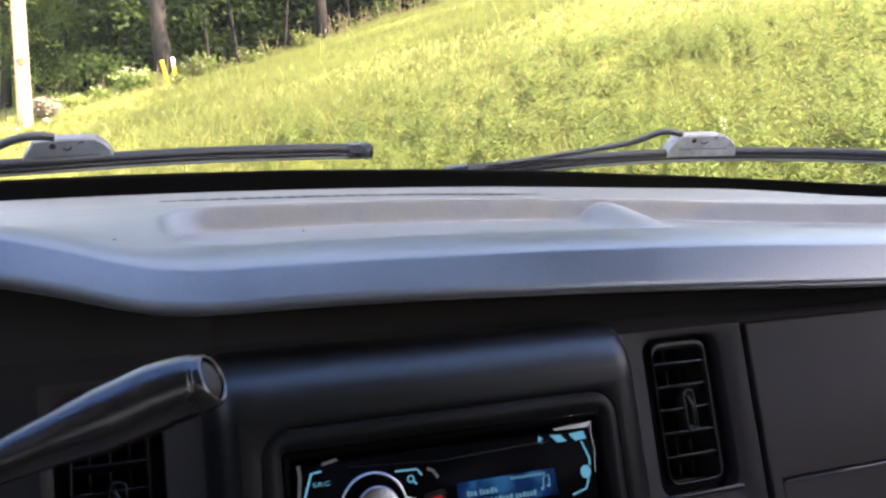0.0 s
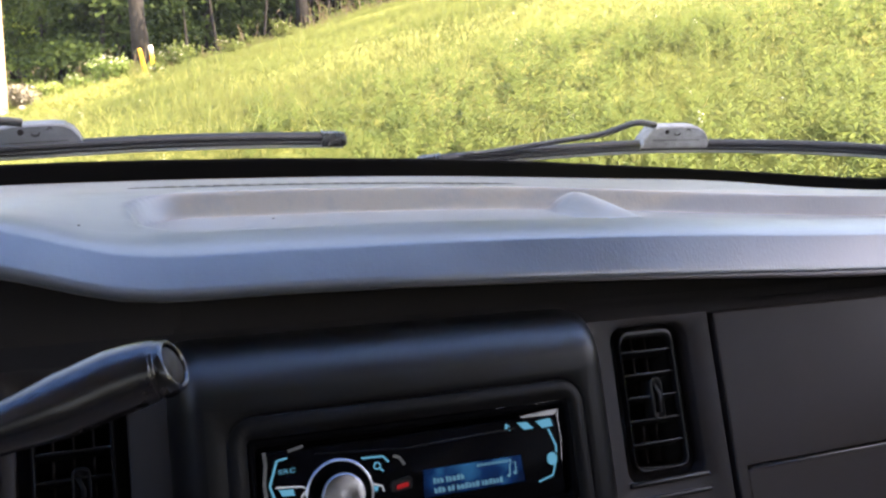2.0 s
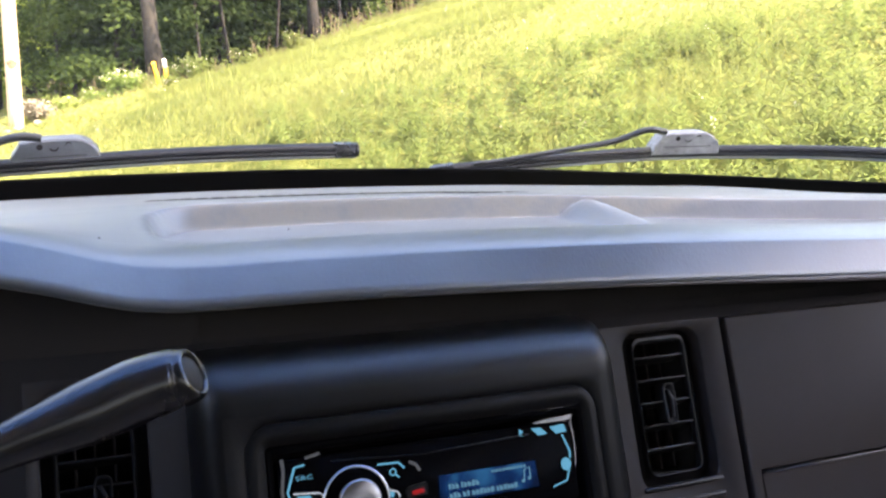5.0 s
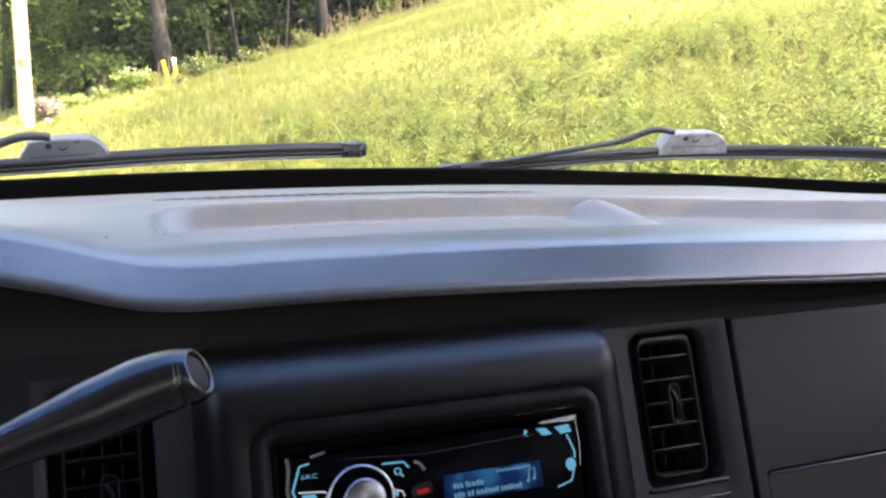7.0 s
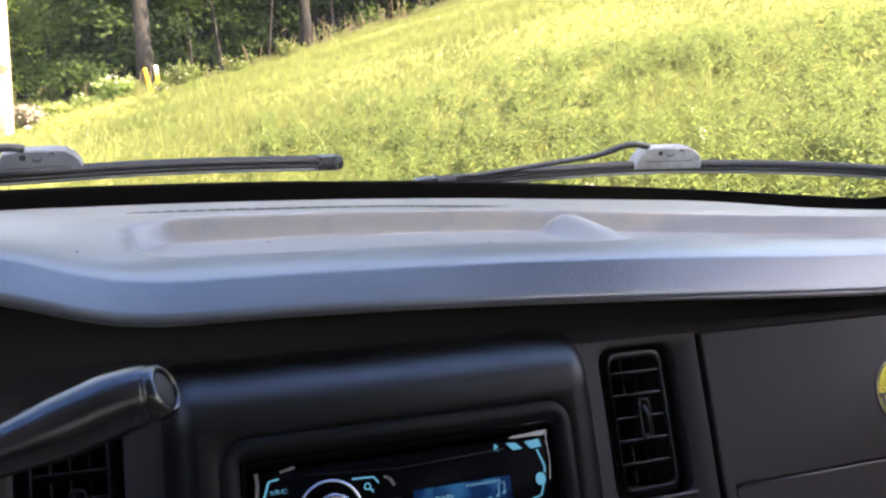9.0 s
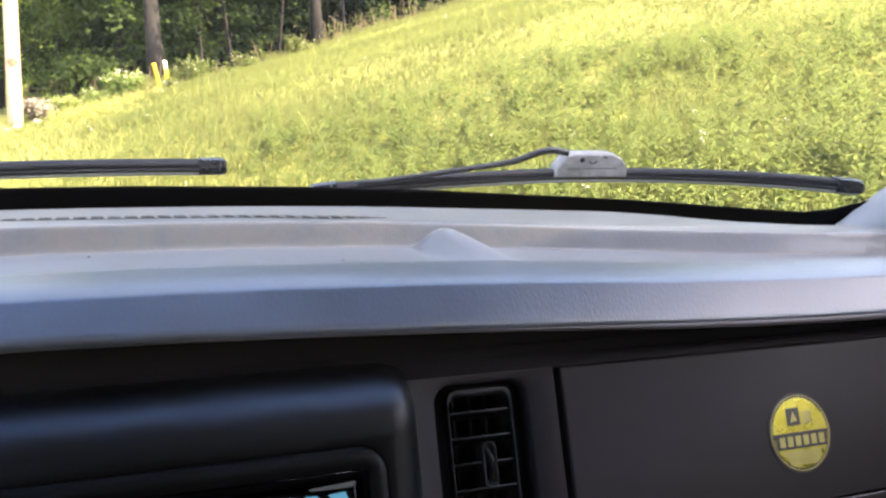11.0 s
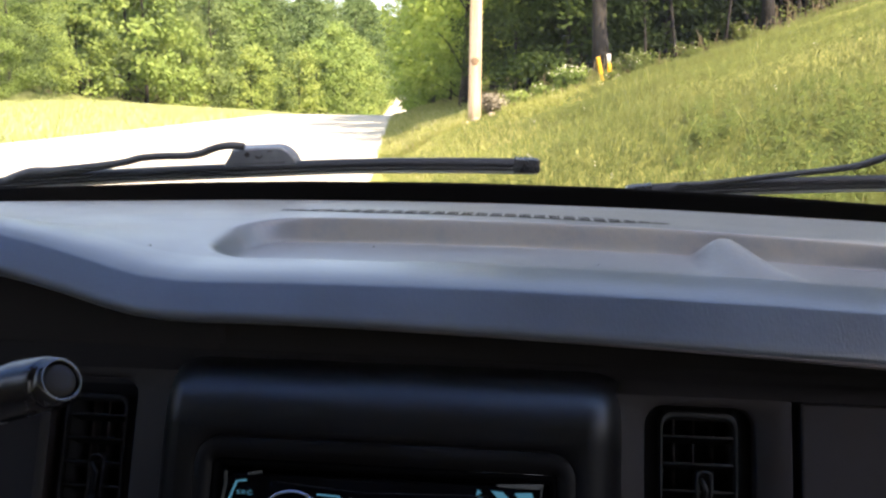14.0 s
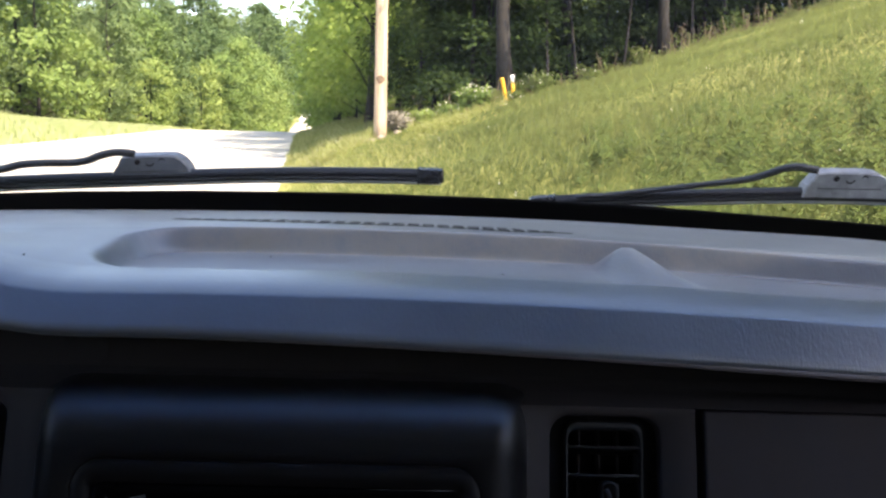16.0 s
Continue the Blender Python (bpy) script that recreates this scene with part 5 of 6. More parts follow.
def lower_fins():
    """The closed louvre below the vent."""
    for k in range(3):
        bm = block((0.060, 0.003, 0.012), (0, 0, 0), 0.001)
        bmesh.ops.transform(bm, matrix=FACE @ Matrix.Translation((0.1690, -0.0595 - 0.0095 * k, -0.004)) @ Matrix.Rotation(radians(-20), 4, "X"), verts=bm.verts)
        dash_part("louvre", bm, SLAT)


lower_fins()


def radio_housing():
    """The rounded housing that bulges round the radio: a rolled brow, cheeks and the opening."""
    xs = np.concatenate([[-0.1310, -0.1305, -0.1293, -0.1275, -0.1250, -0.1220, -0.1185], np.linspace(-0.1145, 0.1070, 30), [0.1110, 0.1150, 0.1180, 0.1210, 0.1240, 0.1262, 0.1276, 0.1284]])
    edge = lambda x: min(1.0, max(0.0, min((x + 0.1310) / 0.0165, (0.1284 - x) / 0.020)))
    rows = []
    for x in xs:
        e = math.sqrt(1 - (1 - edge(x)) ** 2)
        prof = [(0.0565, -0.018), (0.0530, -0.004), (0.0490, 0.004), (0.0440, 0.0105), (0.0380, 0.0155), (0.0310, 0.0188), (0.0240, 0.0200), (0.0175, 0.0200)]
        rows.append([FACE @ Vector((x, y - (1 - e) * 0.010, -0.012 + (h + 0.012) * e)) for y, h in prof])
    bm = sheet(rows)
    bmesh.ops.recalc_face_normals(bm, faces=bm.faces)
    brow = dash_part("brow", bm, BEZEL, None, "smooth rounded brow over the radio")
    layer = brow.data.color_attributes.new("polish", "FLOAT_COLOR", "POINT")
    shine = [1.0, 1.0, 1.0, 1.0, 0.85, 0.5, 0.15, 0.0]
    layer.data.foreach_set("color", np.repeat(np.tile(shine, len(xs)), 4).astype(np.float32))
    m = FACE @ Matrix.Translation((0, 0, 0.0200))
    dash_part("radio_surround", hole_plate(-0.1145, 0.1070, -0.16, 0.0178, (0.2085, 0.150, 0.016), (-0.0012, -0.0615), m, 0.010), BEZEL, None, "black plastic surround of the radio")
    for edge_xs in ((-0.1310, -0.1305, -0.1293, -0.1275, -0.1250, -0.1220, -0.1185, -0.1145), (0.1070, 0.1110, 0.1150, 0.1180, 0.1210, 0.1240, 0.1262, 0.1276, 0.1284)):
        rows = []
        for x in edge_xs:
            e = math.sqrt(1 - (1 - edge(x)) ** 2)
            rows.append([FACE @ Vector((x, y - (1 - e) * 0.010, -0.012 + 0.032 * e)) for y in (0.0176, -0.05, -0.16)])
        bm = sheet(rows)
        bmesh.ops.recalc_face_normals(bm, faces=bm.faces)
        dash_part("cheek", bm, BEZEL)
    hole, wide = (-0.0010, -0.0275), (-0.0012, -0.0615)
    plate = lofted([(ring(0.2065, 0.1480, 0.0150), 0.0120, wide), (ring(0.2062, 0.1477, 0.0150), 0.0190, wide), (ring(0.2050, 0.1465, 0.0146), 0.0197, wide),
                    (ring(0.1870, 0.0570, 0.003), 0.0197, hole), (ring(0.1865, 0.0565, 0.003), 0.0080, hole)], FACE)
    dash_part("radio_plate", plate, BEZEL, None, "black plate round the radio")


radio_housing()


# ---------------------------------------------------------------- car radio
def car_radio():
    radio = root("car_radio", "glossy black car radio with lit blue display", "car radio", tuple(FACE @ Vector((0, -0.03, 0))))
    inv = Matrix.Translation(-(FACE @ Vector((0, -0.03, 0))))
    at = lambda h: inv @ FACE @ Matrix.Translation((0, 0, h))

    def plate(name, outline, h, mat, thick=0.0006, label="", parent=None):
        return part(name, flat_shape(outline, at(h), thick), mat, parent or radio, label, False)

    c = (-0.0015, -0.0300)
    part("trim_ring", lofted([(ring(0.1860, 0.0560, 0.003), 0.010, (-0.001, -0.0275)), (ring(0.1860, 0.0560, 0.003), 0.0185, (-0.001, -0.0275)), (ring(0.1845, 0.0545, 0.003), 0.0192, (-0.001, -0.0275)),
                              (ring(0.1790, 0.0490, 0.003), 0.0172, (-0.001, -0.0280)), (ring(0.1790, 0.0490, 0.003), 0.004, (-0.001, -0.0280))], at(0)), GLOSS, radio, "glossy black trim ring")
    # a steel strip stands in for the glint on the ring's upper edge
    part("trim_highlight", flat_shape(stroke([(0.045, 0.0004), (0.0925, 0.0006)], 0.0004), at(0.0191), 0.0003), STEEL, radio)
    body = lofted([(ring(0.1730, 0.0470, 0.004), 0.004, c), (ring(0.1730, 0.0470, 0.004), 0.0150, c), (ring(0.1705, 0.0445, 0.004), 0.0175, c), (ring(0.1690, 0.0430, 0.004), 0.0180, c)], at(0), False, True)
    part("faceplate", body, GLOSS, radio)
    part("disc_slot", flat_shape(stroke([(-0.060, -0.0105), (-0.010, -0.0142), (0.034, -0.0126), (0.056, -0.0120)], 0.0009), at(0.0180), 0.0008), BEZEL, radio, "lip of the disc slot")
    # chrome corner pieces
    plate("corner_trim", [(0.060, -0.0056), (0.0705, -0.0050), (0.0845, -0.0042), (0.0830, -0.0070), (0.0795, -0.0072), (0.0700, -0.0070), (0.061, -0.0068)], 0.0180, STEEL, 0.0008, "chrome corner trim")
    plate("corner_trim", stroke([(0.0845, -0.0045), (0.0838, -0.0095), (0.0846, -0.0210), (0.0832, -0.0330)], 0.0006), 0.0180, STEEL, 0.0008, "bright edge trim")
    plate("corner_trim", stroke([(-0.0862, -0.0062), (-0.0858, -0.0125), (-0.0872, -0.0225), (-0.0865, -0.0300)], 0.0018), 0.0180, STEEL, 0.0008, "chrome edge trim")
    plate("corner_trim", stroke([(-0.074, -0.0072), (-0.066, -0.0056)], 0.0016), 0.0180, STEEL, 0.0008)
    plate("corner_trim", stroke([(-0.0178, -0.0170), (-0.0145, -0.0185), (-0.0120, -0.0225)], 0.0018), 0.0180, STEEL, 0.0008)
    # lit strips and symbols
    plate("lit_strip", stroke([(-0.0826, -0.0293), (-0.0844, -0.0234), (-0.0799, -0.0112), (-0.0746, -0.0105)], 0.0011), 0.0181, LED, 0.0005, "lit blue outline strip")
    plate("lit_strip", stroke([(-0.0354, -0.0160), (-0.0235, -0.0165), (-0.0207, -0.0198)], 0.0010), 0.0181, LED, 0.0005, "lit blue outline strip")
    plate("lit_strip", stroke([(0.0772, -0.0147), (0.0809, -0.0248), (0.0805, -0.0286)], 0.0010), 0.0181, LED, 0.0005, "lit blue outline strip")
    plate("lit_strip", stroke([(0.0789, -0.0350), (0.0766, -0.0408), (0.0674, -0.0432)], 0.0009), 0.0181, LED, 0.0005, "lit blue outline strip")
    plate("lit_dot", [(0.0772 + 0.0031 * math.cos(a), -0.0317 + 0.0036 * math.sin(a)) for a in np.linspace(0, 2 * math.pi, 24, False)], 0.0184, LED, 0.0007, "round lit blue button")
    plate("button", [(0.0578, -0.0090), (0.0640, -0.0094), (0.0678, -0.0133), (0.0620, -0.0135)], 0.0181, LED, 0.0006, "lit blue key")
    plate("button", [(0.0698, -0.0096), (0.0790, -0.0090), (0.0805, -0.0135), (0.0735, -0.0139)], 0.0181, LED, 0.0006, "lit blue key")
    plate("symbol", [(0.0505, -0.0085), (0.0530, -0.0105), (0.0510, -0.0108), (0.0528, -0.0130), (0.0498, -0.0125)], 0.0181, LED, 0.0004)
    plate("button", [(-0.0800, -0.0258), (-0.0727, -0.0262), (-0.0722, -0.0294), (-0.0785, -0.0290)], 0.0181, LED, 0.0006, "lit blue key")
    plate("button", [(-0.0320, -0.0304), (-0.0275, -0.0315), (-0.0285, -0.0340), (-0.0318, -0.0332)], 0.0181, LED, 0.0006, "lit blue key")
    plate("key_outline", stroke([(-0.0816, -0.0243), (-0.0740, -0.0250), (-0.0680, -0.0256), (-0.0660, -0.0275), (-0.0690, -0.0310)], 0.0009), 0.0180, CHROME, 0.0008, "thin chrome key outline")
    plate("key_outline", stroke([(-0.0335, -0.0285), (-0.0321, -0.0293), (-0.0255, -0.0317), (-0.0250, -0.0345)], 0.0009), 0.0180, CHROME, 0.0008, "thin chrome key outline")
    # the search symbol: a small ring with a handle
    outer = [(-0.0272 + 0.0020 * math.cos(a), -0.0210 + 0.0020 * math.sin(a)) for a in np.linspace(0, 2 * math.pi, 20, False)]
    inner = [(-0.0272 + 0.0013 * math.cos(a), -0.0210 + 0.0013 * math.sin(a)) for a in np.linspace(0, 2 * math.pi, 20, False)]
    sym = lofted([(outer, 0.0181, (0, 0)), (outer, 0.0186, (0, 0)), (inner, 0.0186, (0, 0)), (inner, 0.0181, (0, 0))], at(0))
    sym = merge(sym, flat_shape(stroke([(-0.0257, -0.0224), (-0.0241, -0.0242)], 0.0009), at(0.0181), 0.0005))
    part("search_symbol", sym, LED, radio, "lit search symbol")
    # the red key
    plate("red_key", [(-0.0215, -0.0322), (-0.0200, -0.0300), (-0.0098, -0.0286), (-0.0085, -0.0300), (-0.0090, -0.0352), (-0.0205, -0.0358)], 0.0181, BLACK, 0.0012, "dark key with a red lit mark")
    plate("red_mark", stroke([(-0.0178, -0.0335), (-0.0112, -0.0327)], 0.0022), 0.0194, LED_RED, 0.0003)
    # the turning knob with its chrome collar
    k = (-0.0487, -0.0325)
    circle = lambda r: [(r * math.cos(a), r * math.sin(a)) for a in np.linspace(0, 2 * math.pi, 48, False)]
    knob = part("knob", lofted([(circle(0.0118), 0.018, k), (circle(0.0118), 0.026, k), (circle(0.0112), 0.0275, k), (circle(0.0098), 0.0280, k), (circle(0.0001), 0.0280, k)], at(0)), KNOB, radio, "brushed metal volume knob")
    part("collar", lofted([(circle(0.0186), 0.0180, k), (circle(0.0182), 0.0196, k), (circle(0.0174), 0.0200, k), (circle(0.0168), 0.0192, k)], at(0)), CHROME, knob, "chrome collar")
    part("dish", lofted([(circle(0.0168), 0.0192, k), (circle(0.0128), 0.0184, k), (circle(0.0118), 0.0183, k)], at(0)), GLOSS, knob)
    # display with its lines of writing
    plate("display", [(-0.0025, -0.0415), (-0.0015, -0.0270), (0.0576, -0.0270), (0.0585, -0.0415)], 0.0181, LCD, 0.0003, "lit blue display")
    tx = bmesh.new()
    r = random.Random(3)
    bars = []
    for y, x0, x1, hh in ((-0.0335, 0.0035, 0.0215, 0.0030), (-0.0385, 0.0035, 0.0440, 0.0030)):
        x = x0
        while x < x1:
            w = r.uniform(0.0012, 0.0020)
            bars.append(((x, y), (x + w, y), hh))
            x += w + (0.0016 if r.random() < 0.15 else 0.0006)
    for i, ((xa, y), (xb, _), hh) in enumerate(bars):
        b = flat_shape([(xa, y - hh / 2), (xb, y - hh / 2), (xb, y + hh / 2 - (0.001 if i % 3 else 0)), (xa, y + hh / 2)], at(0.0185), 0.0002)
        tx = merge(tx, b)
    for x in np.arange(0.030, 0.052, 0.0022):
        tx = merge(tx, flat_shape(stroke([(x, -0.0290), (x + 0.0015, -0.0290)], 0.0014), at(0.0185), 0.0002))
    part("display_writing", tx, LCD_TEXT, radio, "", False)
    note = flat_shape(stroke([(0.0495, -0.0368), (0.0500, -0.0310), (0.0535, -0.0300), (0.0535, -0.0358)], 0.0008), at(0.0185), 0.0002)
    for x, y in ((0.0488, -0.0370), (0.0528, -0.0360)):
        note = merge(note, flat_shape([(x + 0.0011 * math.cos(a), y + 0.0009 * math.sin(a)) for a in np.linspace(0, 2 * math.pi, 12, False)], at(0.0185), 0.0002))
    part("note_symbol", note, LCD_TEXT, radio, "", False)
    # the source key's letters
    letters = bpy.data.curves.new("key_writing", "FONT")
    letters.body, letters.size, letters.space_character = "SRC", 0.0038, 1.15
    writing = new("key_writing", letters)
    me = bpy.data.meshes.new_from_object(writing.evaluated_get(bpy.context.evaluated_depsgraph_get()))
    bpy.data.objects.remove(writing)
    me.transform(at(0.0184) @ Matrix.Translation((-0.0797, -0.0180, 0)) @ Matrix.Diagonal((1.25, 0.85, 1, 1)))
    me.materials.append(LED)
    new("key_writing", me).parent = radio


car_radio()


# ---------------------------------------------------------------- shift lever, sticker
def shift_lever():
    tip, n, along = Vector((-0.1366, -0.0752, 1.3428)), Vector((0.80, -0.38, 0.46)).normalized(), Vector((0.93, -0.22, 0.24)).normalized()
    lever = root("shift_lever", "black plastic column shift lever with a round end button", "shift lever", tuple(tip))
    inv = Matrix.Translation(-tip)
    pts = smooth_path([tip - 0.0040 * along, tip - 0.0085 * along, (-0.158, -0.0722, 1.3368), (-0.1765, -0.0740, 1.3309), (-0.1985, -0.0765, 1.3248), (-0.225, -0.078, 1.3165), (-0.27, -0.07, 1.302), (-0.34, -0.03, 1.275)], 8)
    rad = np.interp(np.linspace(0, 1, len(pts)), [0, 0.10, 0.28, 0.44, 0.58, 0.72, 1], [0.0110, 0.0121, 0.0135, 0.0128, 0.0096, 0.0068, 0.0052])
    bm = tube(pts, list(rad), 28)
    bmesh.ops.transform(bm, matrix=inv, verts=bm.verts)
    part("stalk", bm, LEVER, lever)
    q = n.to_track_quat("Z", "Y").to_matrix().to_4x4()
    circle = lambda r: [(1.06 * r * math.cos(a), 1.06 * r * math.sin(a)) for a in np.linspace(0, 2 * math.pi, 40, False)]
    z = (0, 0)
    cap = lofted([(circle(0.0104), -0.0060, z), (circle(0.0109), -0.0056, z), (circle(0.0110), -0.0044, z), (circle(0.0108), -0.0014, z), (circle(0.0102), 0.0010, z),
                  (circle(0.0091), 0.0020, z), (circle(0.0082), 0.0018, z), (circle(0.0077), 0.0008, z), (circle(0.0076), -0.002, z)], q)
    part("end_ring", cap, LEVER, lever, "glossy black end ring")
    part("button", lofted([(circle(0.0073), -0.003, z), (circle(0.0073), 0.0004, z), (circle(0.0067), 0.0010, z), (circle(0.0035), 0.0013, z), (circle(0.0001), 0.0014, z)], q), PANEL, lever, "matt round push button")


shift_lever()

GOLD = grained("gold_foil", (0.36, 0.29, 0.035), (0.50, 0.41, 0.08), 60, 0.24, 0.05, 300, 0.0002, 0.5, 0.34, metal=0.92)
PALE_GOLD = grained("pale_gold_foil", (0.34, 0.27, 0.05), (0.46, 0.38, 0.10), 60, 0.35, 0)
INK = material("black_ink", (0.022, 0.015, 0.009), 0.4)


def sticker():
    c = (0.3945, -0.0135)
    st = root("round_sticker", "round gold and black foil sticker on the airbag lid", "sticker", tuple(FACE @ Vector((*c, 0.0))))
    m = Matrix.Translation(-(FACE @ Vector((*c, 0)))) @ FACE @ Matrix.Translation((*c, 0.0008))
    circle = lambda r: [(r * math.cos(a), r * math.sin(a)) for a in np.linspace(0, 2 * math.pi, 56, False)]
    part("disc", flat_shape(circle(0.0260), m, 0.0003), INK, st, "black printed rim", False)
    part("foil", flat_shape(circle(0.0229), m @ Matrix.Translation((0, 0, 0.0003)), 0.0002), GOLD, st, "gold foil face", False)
    rim = lofted([(circle(0.0246), 0.0003, (0, 0)), (circle(0.0246), 0.0006, (0, 0)), (circle(0.0240), 0.0006, (0, 0)), (circle(0.0240), 0.0003, (0, 0))], m)
    part("rim_line", rim, PALE_GOLD, st, "thin gold line", False)
    up = m @ Matrix.Translation((0, 0, 0.0005))
    band = [(-0.0228, 0.0005), (0.0228, 0.0005), (0.0205, -0.0100), (-0.0205, -0.0100)]
    part("band", flat_shape(band, up, 0.0002), INK, st, "black band", False)
    part("emblem", flat_shape([(-0.010, 0.0050), (0.001, 0.0050), (0.001, 0.0165), (-0.010, 0.0165)], up, 0.0002), INK, st, "plain black square emblem", False)
    part("emblem", flat_shape([(0.003, 0.0050), (0.0105, 0.0060), (0.0105, 0.0140), (0.003, 0.0135)], up, 0.0002), PALE_GOLD, st, "plain pale emblem", False)
    part("emblem", flat_shape([(-0.0075, 0.0070), (-0.0015, 0.0080), (-0.0045, 0.0140)], up @ Matrix.Translation((0, 0, 0.0002)), 0.0002), PALE_GOLD, st, "", False)
    for k in range(6):
        x = -0.0185 + k * 0.0066
        part("bar", flat_shape([(x, -0.0082), (x + 0.0044, -0.0082), (x + 0.0044, -0.0018), (x, -0.0018)], up @ Matrix.Translation((0, 0, 0.0002)), 0.0002), PALE_GOLD, st, "", False)
    part("lower_foil", flat_shape([(-0.0165, -0.0112), (0.0165, -0.0112), (0.0110, -0.0205), (-0.0110, -0.0205)], up, 0.0002), PALE_GOLD, st, "", False)


sticker()


# ---------------------------------------------------------------- wipers
def wiper(clamp_x, blade_line, arm_line, arm_radii, label, shell_mat, back, drop=0.0):
    """Blade of rubber under a spoiler, a grey clamp with three holes, and the bent arm. Lines are (x, z) on the glass."""
    cx = clamp_x
    out = lambda x, z, d=0.016: Vector((x, glass_y(x, z) + d, z))
    cz = float(np.interp(cx, [p[0] for p in blade_line], [p[1] for p in blade_line]))
    base = out(cx, cz)
    w = root("windshield_wiper", label, "wiper", tuple(base), "wipers on the windshield")
    inv = Matrix.Translation(-base)
    path = smooth_path([out(x, z) for x, z in blade_line], 10)
    up = Vector((0, -0.20, 0.98))
    outn = Vector((0, 0.98, 0.20))

    def strip(profile, name, mat, pts, lab=""):
        rows = [[p + a * up + b * outn for a, b in profile] for p in pts]
        bm = sheet(rows, True)
        bm.verts.ensure_lookup_table()
        n = len(profile)
        bm.faces.new([bm.verts[i] for i in range(n)])
        bm.faces.new([bm.verts[n * (len(pts) - 1) + n - 1 - i] for i in range(n)])
        bmesh.ops.recalc_face_normals(bm, faces=bm.faces)
        bmesh.ops.transform(bm, matrix=inv, verts=bm.verts)
        return part(name, bm, mat, w, lab)

    strip([(0.0062, 0.002), (0.0060, 0.005), (0.0010, 0.007), (-0.0005, 0.006), (-0.0005, -0.004), (0.0015, -0.0045), (0.0042, -0.002)], "spoiler", SPOILER, path, "dark grey spoiler strip")
    strip([(-0.0006, -0.004), (-0.0006, 0.005), (-0.0036, 0.004), (-0.0046, 0.001), (-0.0046, -0.003), (-0.0030, -0.0045)], "blade", RUBBER, path, "black rubber blade")
    strip([(-0.0046, -0.0022), (-0.0046, 0.0008), (-0.0080, 0.0003), (-0.0080, -0.0012)], "wiping_edge", RUBBER_EDGE, path, "wiping edge, made pale for the light behind it")
    tips = [path[-1]] if path[-1].x < 0.5 else [path[0], path[-1]]
    for tip in tips:
        s = 1 if tip is path[-1] else -1
        near = path[-4] if s == 1 else path[3]
        d = (tip - near).normalized()
        pts = [tip - 0.021 * d, tip - 0.006 * d, tip + 0.001 * d, tip + 0.0025 * d]
        rows = []
        for p, k in zip(pts, (1.0, 1.0, 0.9, 0.6)):
            rows.append([p + k * a * up + k * b * outn for a, b in ((0.0066, -0.003), (0.0072, 0.004), (0.003, 0.008), (-0.0055, 0.007), (-0.0062, -0.004), (0.0, -0.0060))])
        bm = sheet(rows, True)
        bm.verts.ensure_lookup_table()
        bm.faces.new([bm.verts[i] for i in range(6)])
        bm.faces.new([bm.verts[23 - i] for i in range(6)])
        bmesh.ops.recalc_face_normals(bm, faces=bm.faces)
        bmesh.ops.transform(bm, matrix=inv, verts=bm.verts)
        cap = part("end_cap", bm, CAP, w, "glossy black end cap", False)
        rows = [[tip - q * d + k * a * up + k * b * outn for a, b in ((0.0066, -0.003), (0.0072, 0.004), (0.003, 0.008), (-0.0055, 0.007), (-0.0062, -0.004), (0.0, -0.0060))] for q, k in ((0.0225, 0.96), (0.0222, 1.07), (0.0203, 1.07), (0.0200, 0.96))]
        bm = sheet(rows, True)
        bmesh.ops.recalc_face_normals(bm, faces=bm.faces)
        bmesh.ops.transform(bm, matrix=inv, verts=bm.verts)
        part("collar", bm, CAP, cap, "raised collar of the end cap", False)
    # clamp: a low trapezoid shell with rounded shoulders and three holes
    i = min(range(len(path)), key=lambda k: abs(path[k].x - cx))
    along = (path[min(i + 4, len(path) - 1)] - path[max(i - 4, 0)]).normalized()
    m = Matrix((*[(along[r], up[r], -outn[r], base[r] + back * outn[r] - drop * up[r]) for r in range(3)], (0, 0, 0, 1)))
    outline = [(-0.0375, -0.0005), (0.0375, -0.0005), (0.0378, 0.0060), (0.0350, 0.0125), (0.0300, 0.0185), (0.0235, 0.0225), (0.0160, 0.0238), (-0.0180, 0.0238), (-0.0270, 0.0225), (-0.0300, 0.0165), (-0.0345, 0.0105), (-0.0365, 0.0040)]
    inset = [(x * 0.965, 0.0105 + (y - 0.0105) * 0.90) for x, y in outline]
    shell = lofted([(outline, -0.010, (0, 0)), (outline, 0.0045, (0, 0)), (inset, 0.0060, (0, 0))], inv @ m, True, True)
    clamp = part("clamp", shell, shell_mat, w, "scuffed grey plastic clamp", False)
    mk = inv @ m @ Matrix.Translation((0, 0, 0.0061))
    part("groove", flat_shape(stroke([(-0.026, 0.0088), (0.026, 0.0088)], 0.0007), mk, 0.0002), RUBBER, clamp, "shallow level groove", False)
    part("end_piece", flat_shape([(0.0365, 0.0005), (0.0395, 0.0005), (0.0390, 0.0060), (0.0355, 0.0100)], inv @ m, 0.004), RUBBER, clamp, "black end piece", False)
    circ = lambda x, y, r, a0=0, a1=360, n=20: [(x + r * math.cos(radians(a)), y + r * math.sin(radians(a))) for a in np.linspace(a0, a1, n, a1 - a0 < 360)]
    part("hole", flat_shape(circ(-0.0115, 0.0180, 0.0026), mk, 0.0003), VOID, clamp, "", False)
    part("groove", flat_shape(circ(0.000, 0.0175, 0.0040, 200, 350) + circ(0.000, 0.0179, 0.0030, 350, 200), mk, 0.0003), VOID, clamp, "half-round groove", False)
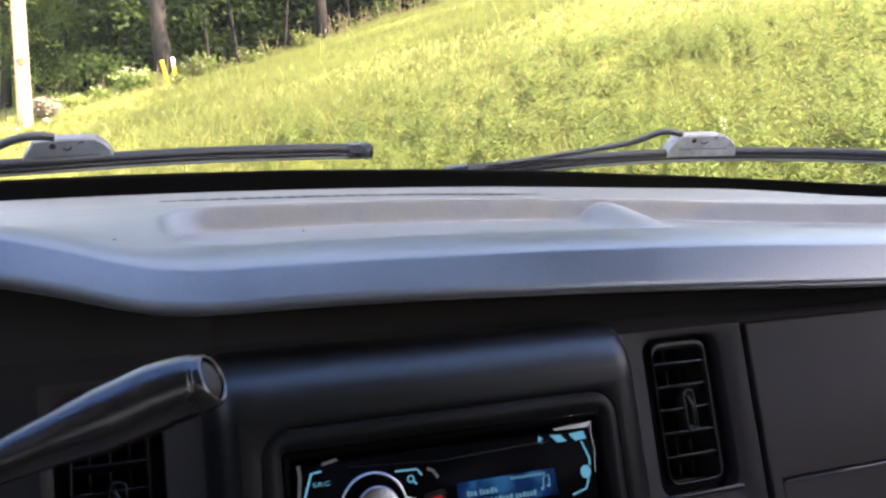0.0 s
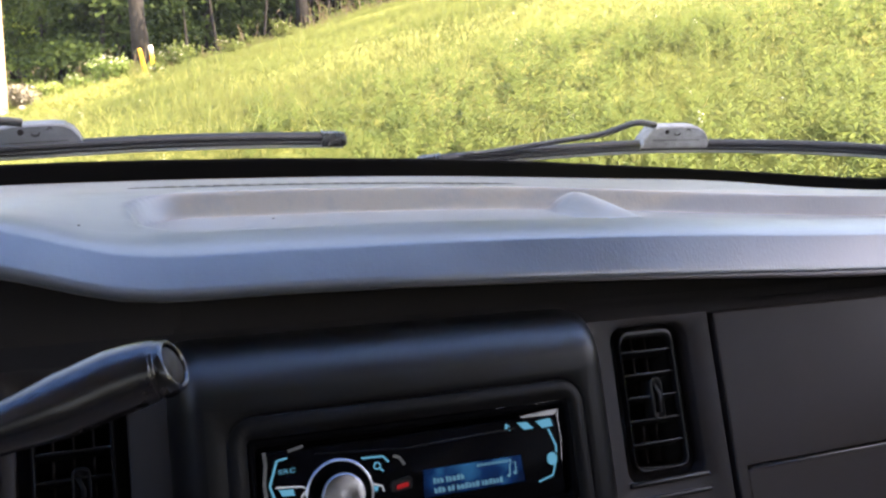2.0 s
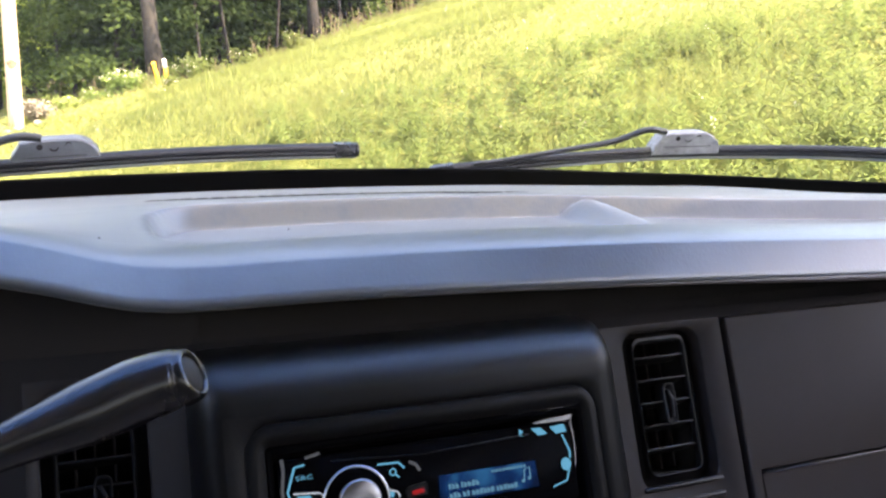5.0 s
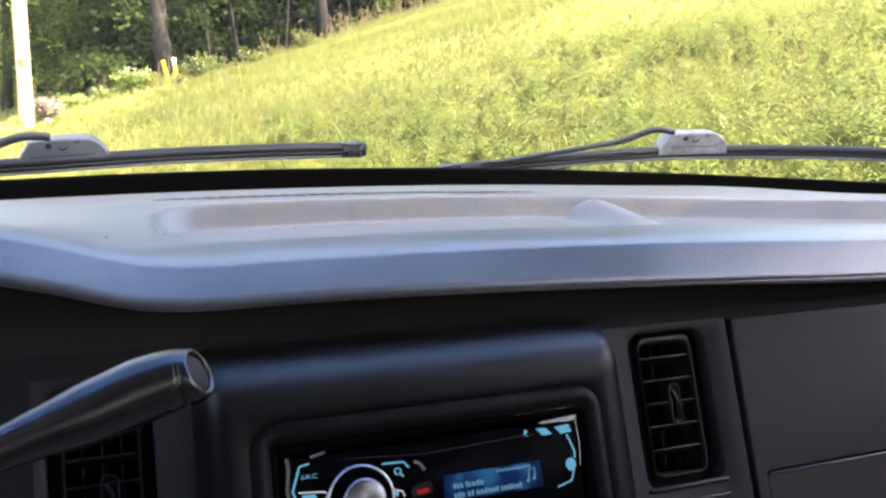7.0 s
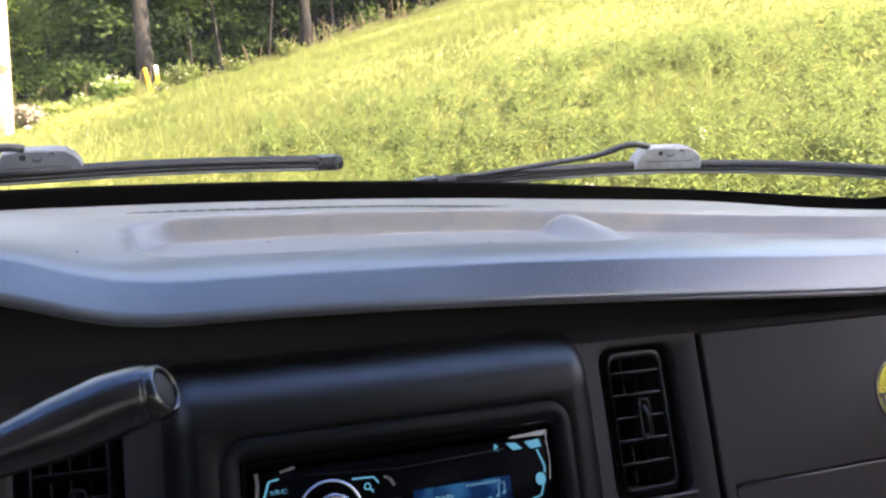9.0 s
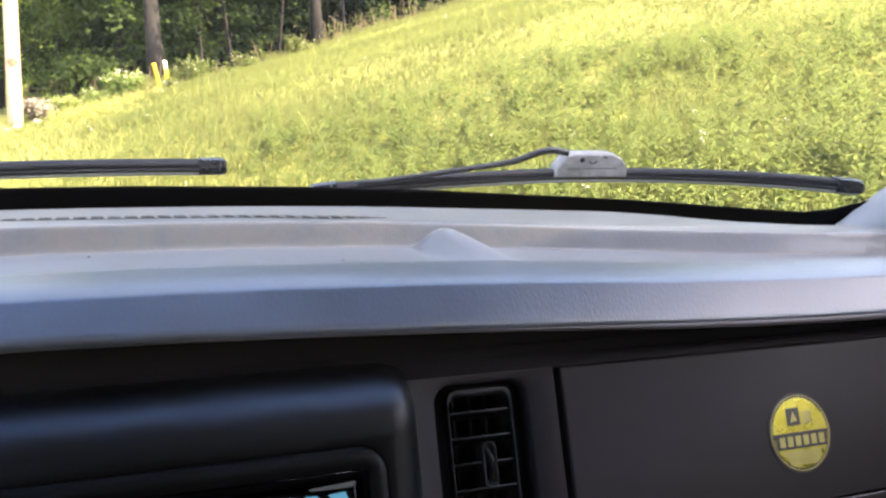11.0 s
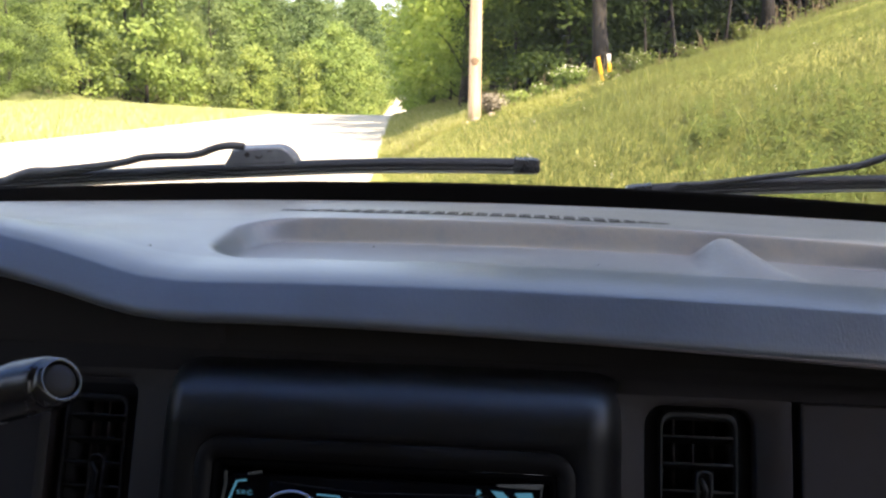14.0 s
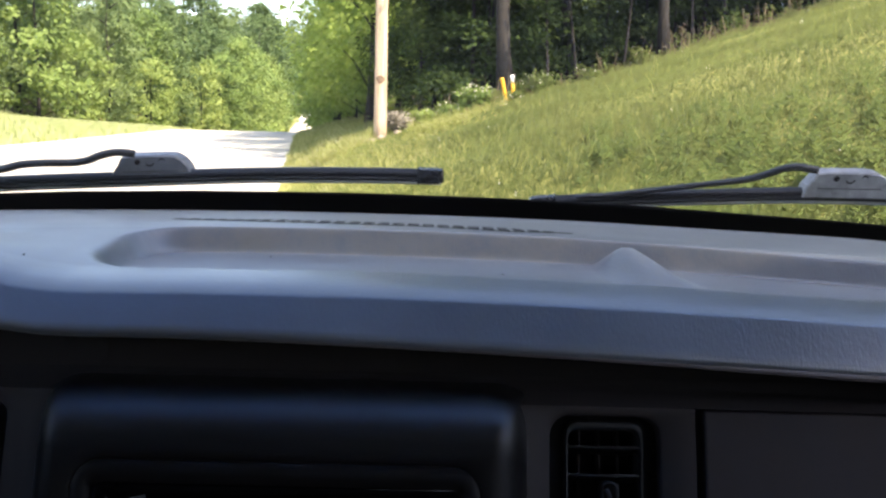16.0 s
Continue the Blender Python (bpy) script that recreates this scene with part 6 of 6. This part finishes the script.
    rim = lofted([(circ(0, 0, 0.0034), 0.0, (0.0115, 0.0190)), (circ(0, 0, 0.0034), 0.0006, (0.0115, 0.0190)), (circ(0, 0, 0.0026), 0.0006, (0.0115, 0.0190)), (circ(0, 0, 0.0026), 0.0001, (0.0115, 0.0190))], mk)
    part("ring", rim, shell_mat, clamp, "", False)
    part("groove", flat_shape(circ(0.0115, 0.0185, 0.0034, 5, 175) + circ(0.0115, 0.0181, 0.0022, 175, 5), mk, 0.0003), VOID, clamp, "half-round groove", False)
    # arm
    pts = smooth_path([out(x, z, 0.016 + d) for x, z, d in arm_line], 8)
    bm = tube(pts, list(np.interp(np.linspace(0, 1, len(pts)), [0, 0.2, 0.4, 0.7, 1], arm_radii)), 10, True, 0.8)
    bmesh.ops.transform(bm, matrix=inv, verts=bm.verts)
    part("arm", bm, ARM, w, "black painted wiper arm")


wiper(-0.1934, [(-0.52, 1.370), (-0.44, 1.3805), (-0.33, 1.3890), (-0.21, 1.3962), (-0.10, 1.4025), (0.0, 1.4052), (0.078, 1.4058)],
      [(-0.203, 1.4200, 0.004), (-0.2135, 1.4213, 0.004), (-0.2236, 1.4206, 0.003), (-0.2365, 1.4170, 0.002), (-0.2469, 1.4130, 0.002), (-0.262, 1.4104, 0.002), (-0.287, 1.4096, 0.002), (-0.3085, 1.4074, 0.002), (-0.3246, 1.4033, 0.002), (-0.3512, 1.3985, 0.002), (-0.402, 1.3918, 0.003), (-0.436, 1.3868, 0.006), (-0.52, 1.350, 0.02)],
      [0.0048, 0.0047, 0.0046, 0.0048, 0.0085], "black windshield wiper with a grey clamp, parked", CLAMP, 0.004, 0.002)
wiper(0.4418, [(0.165, 1.3800), (0.21, 1.3845), (0.30, 1.3920), (0.40, 1.3985), (0.48, 1.4012), (0.55, 1.4026), (0.605, 1.4022), (0.650, 1.3995)],
      [(0.412, 1.4228, 0.002), (0.405, 1.4238, 0.002), (0.3955, 1.4252, 0.002), (0.384, 1.4235, 0.002), (0.371, 1.4176, 0.002), (0.3576, 1.4124, 0.002), (0.334, 1.4078, 0.002), (0.306, 1.4032, 0.002), (0.2687, 1.3970, 0.002), (0.230, 1.3905, 0.002), (0.2036, 1.3865, 0.004), (0.12, 1.355, 0.015)],
      [0.0046, 0.0045, 0.0041, 0.0034, 0.0036], "black windshield wiper with a scuffed grey clamp, parked", CLAMP_PALE, -0.003)


# ---------------------------------------------------------------- specks on the dashboard
def speck(x, y, r):
    bm = bmesh.new()
    bmesh.ops.create_icosphere(bm, subdivisions=2, radius=r)
    for v in bm.verts:
        v.co = Vector((v.co.x * (1 + 0.3 * math.sin(900 * v.co.y)), v.co.y * 0.8, v.co.z * 0.4))
    ob = part("crumb", bm, BARK)
    ob.location = (x, y, float(pad_z(x, y)) + 0.3 * r)
    tagged(ob, "tiny dark crumb lying on the vinyl dashboard", "crumb", "crumbs on the dashboard")


speck(-0.039, 0.183, 0.0009)
speck(-0.166, 0.090, 0.0009)
speck(0.120, 0.150, 0.0008)
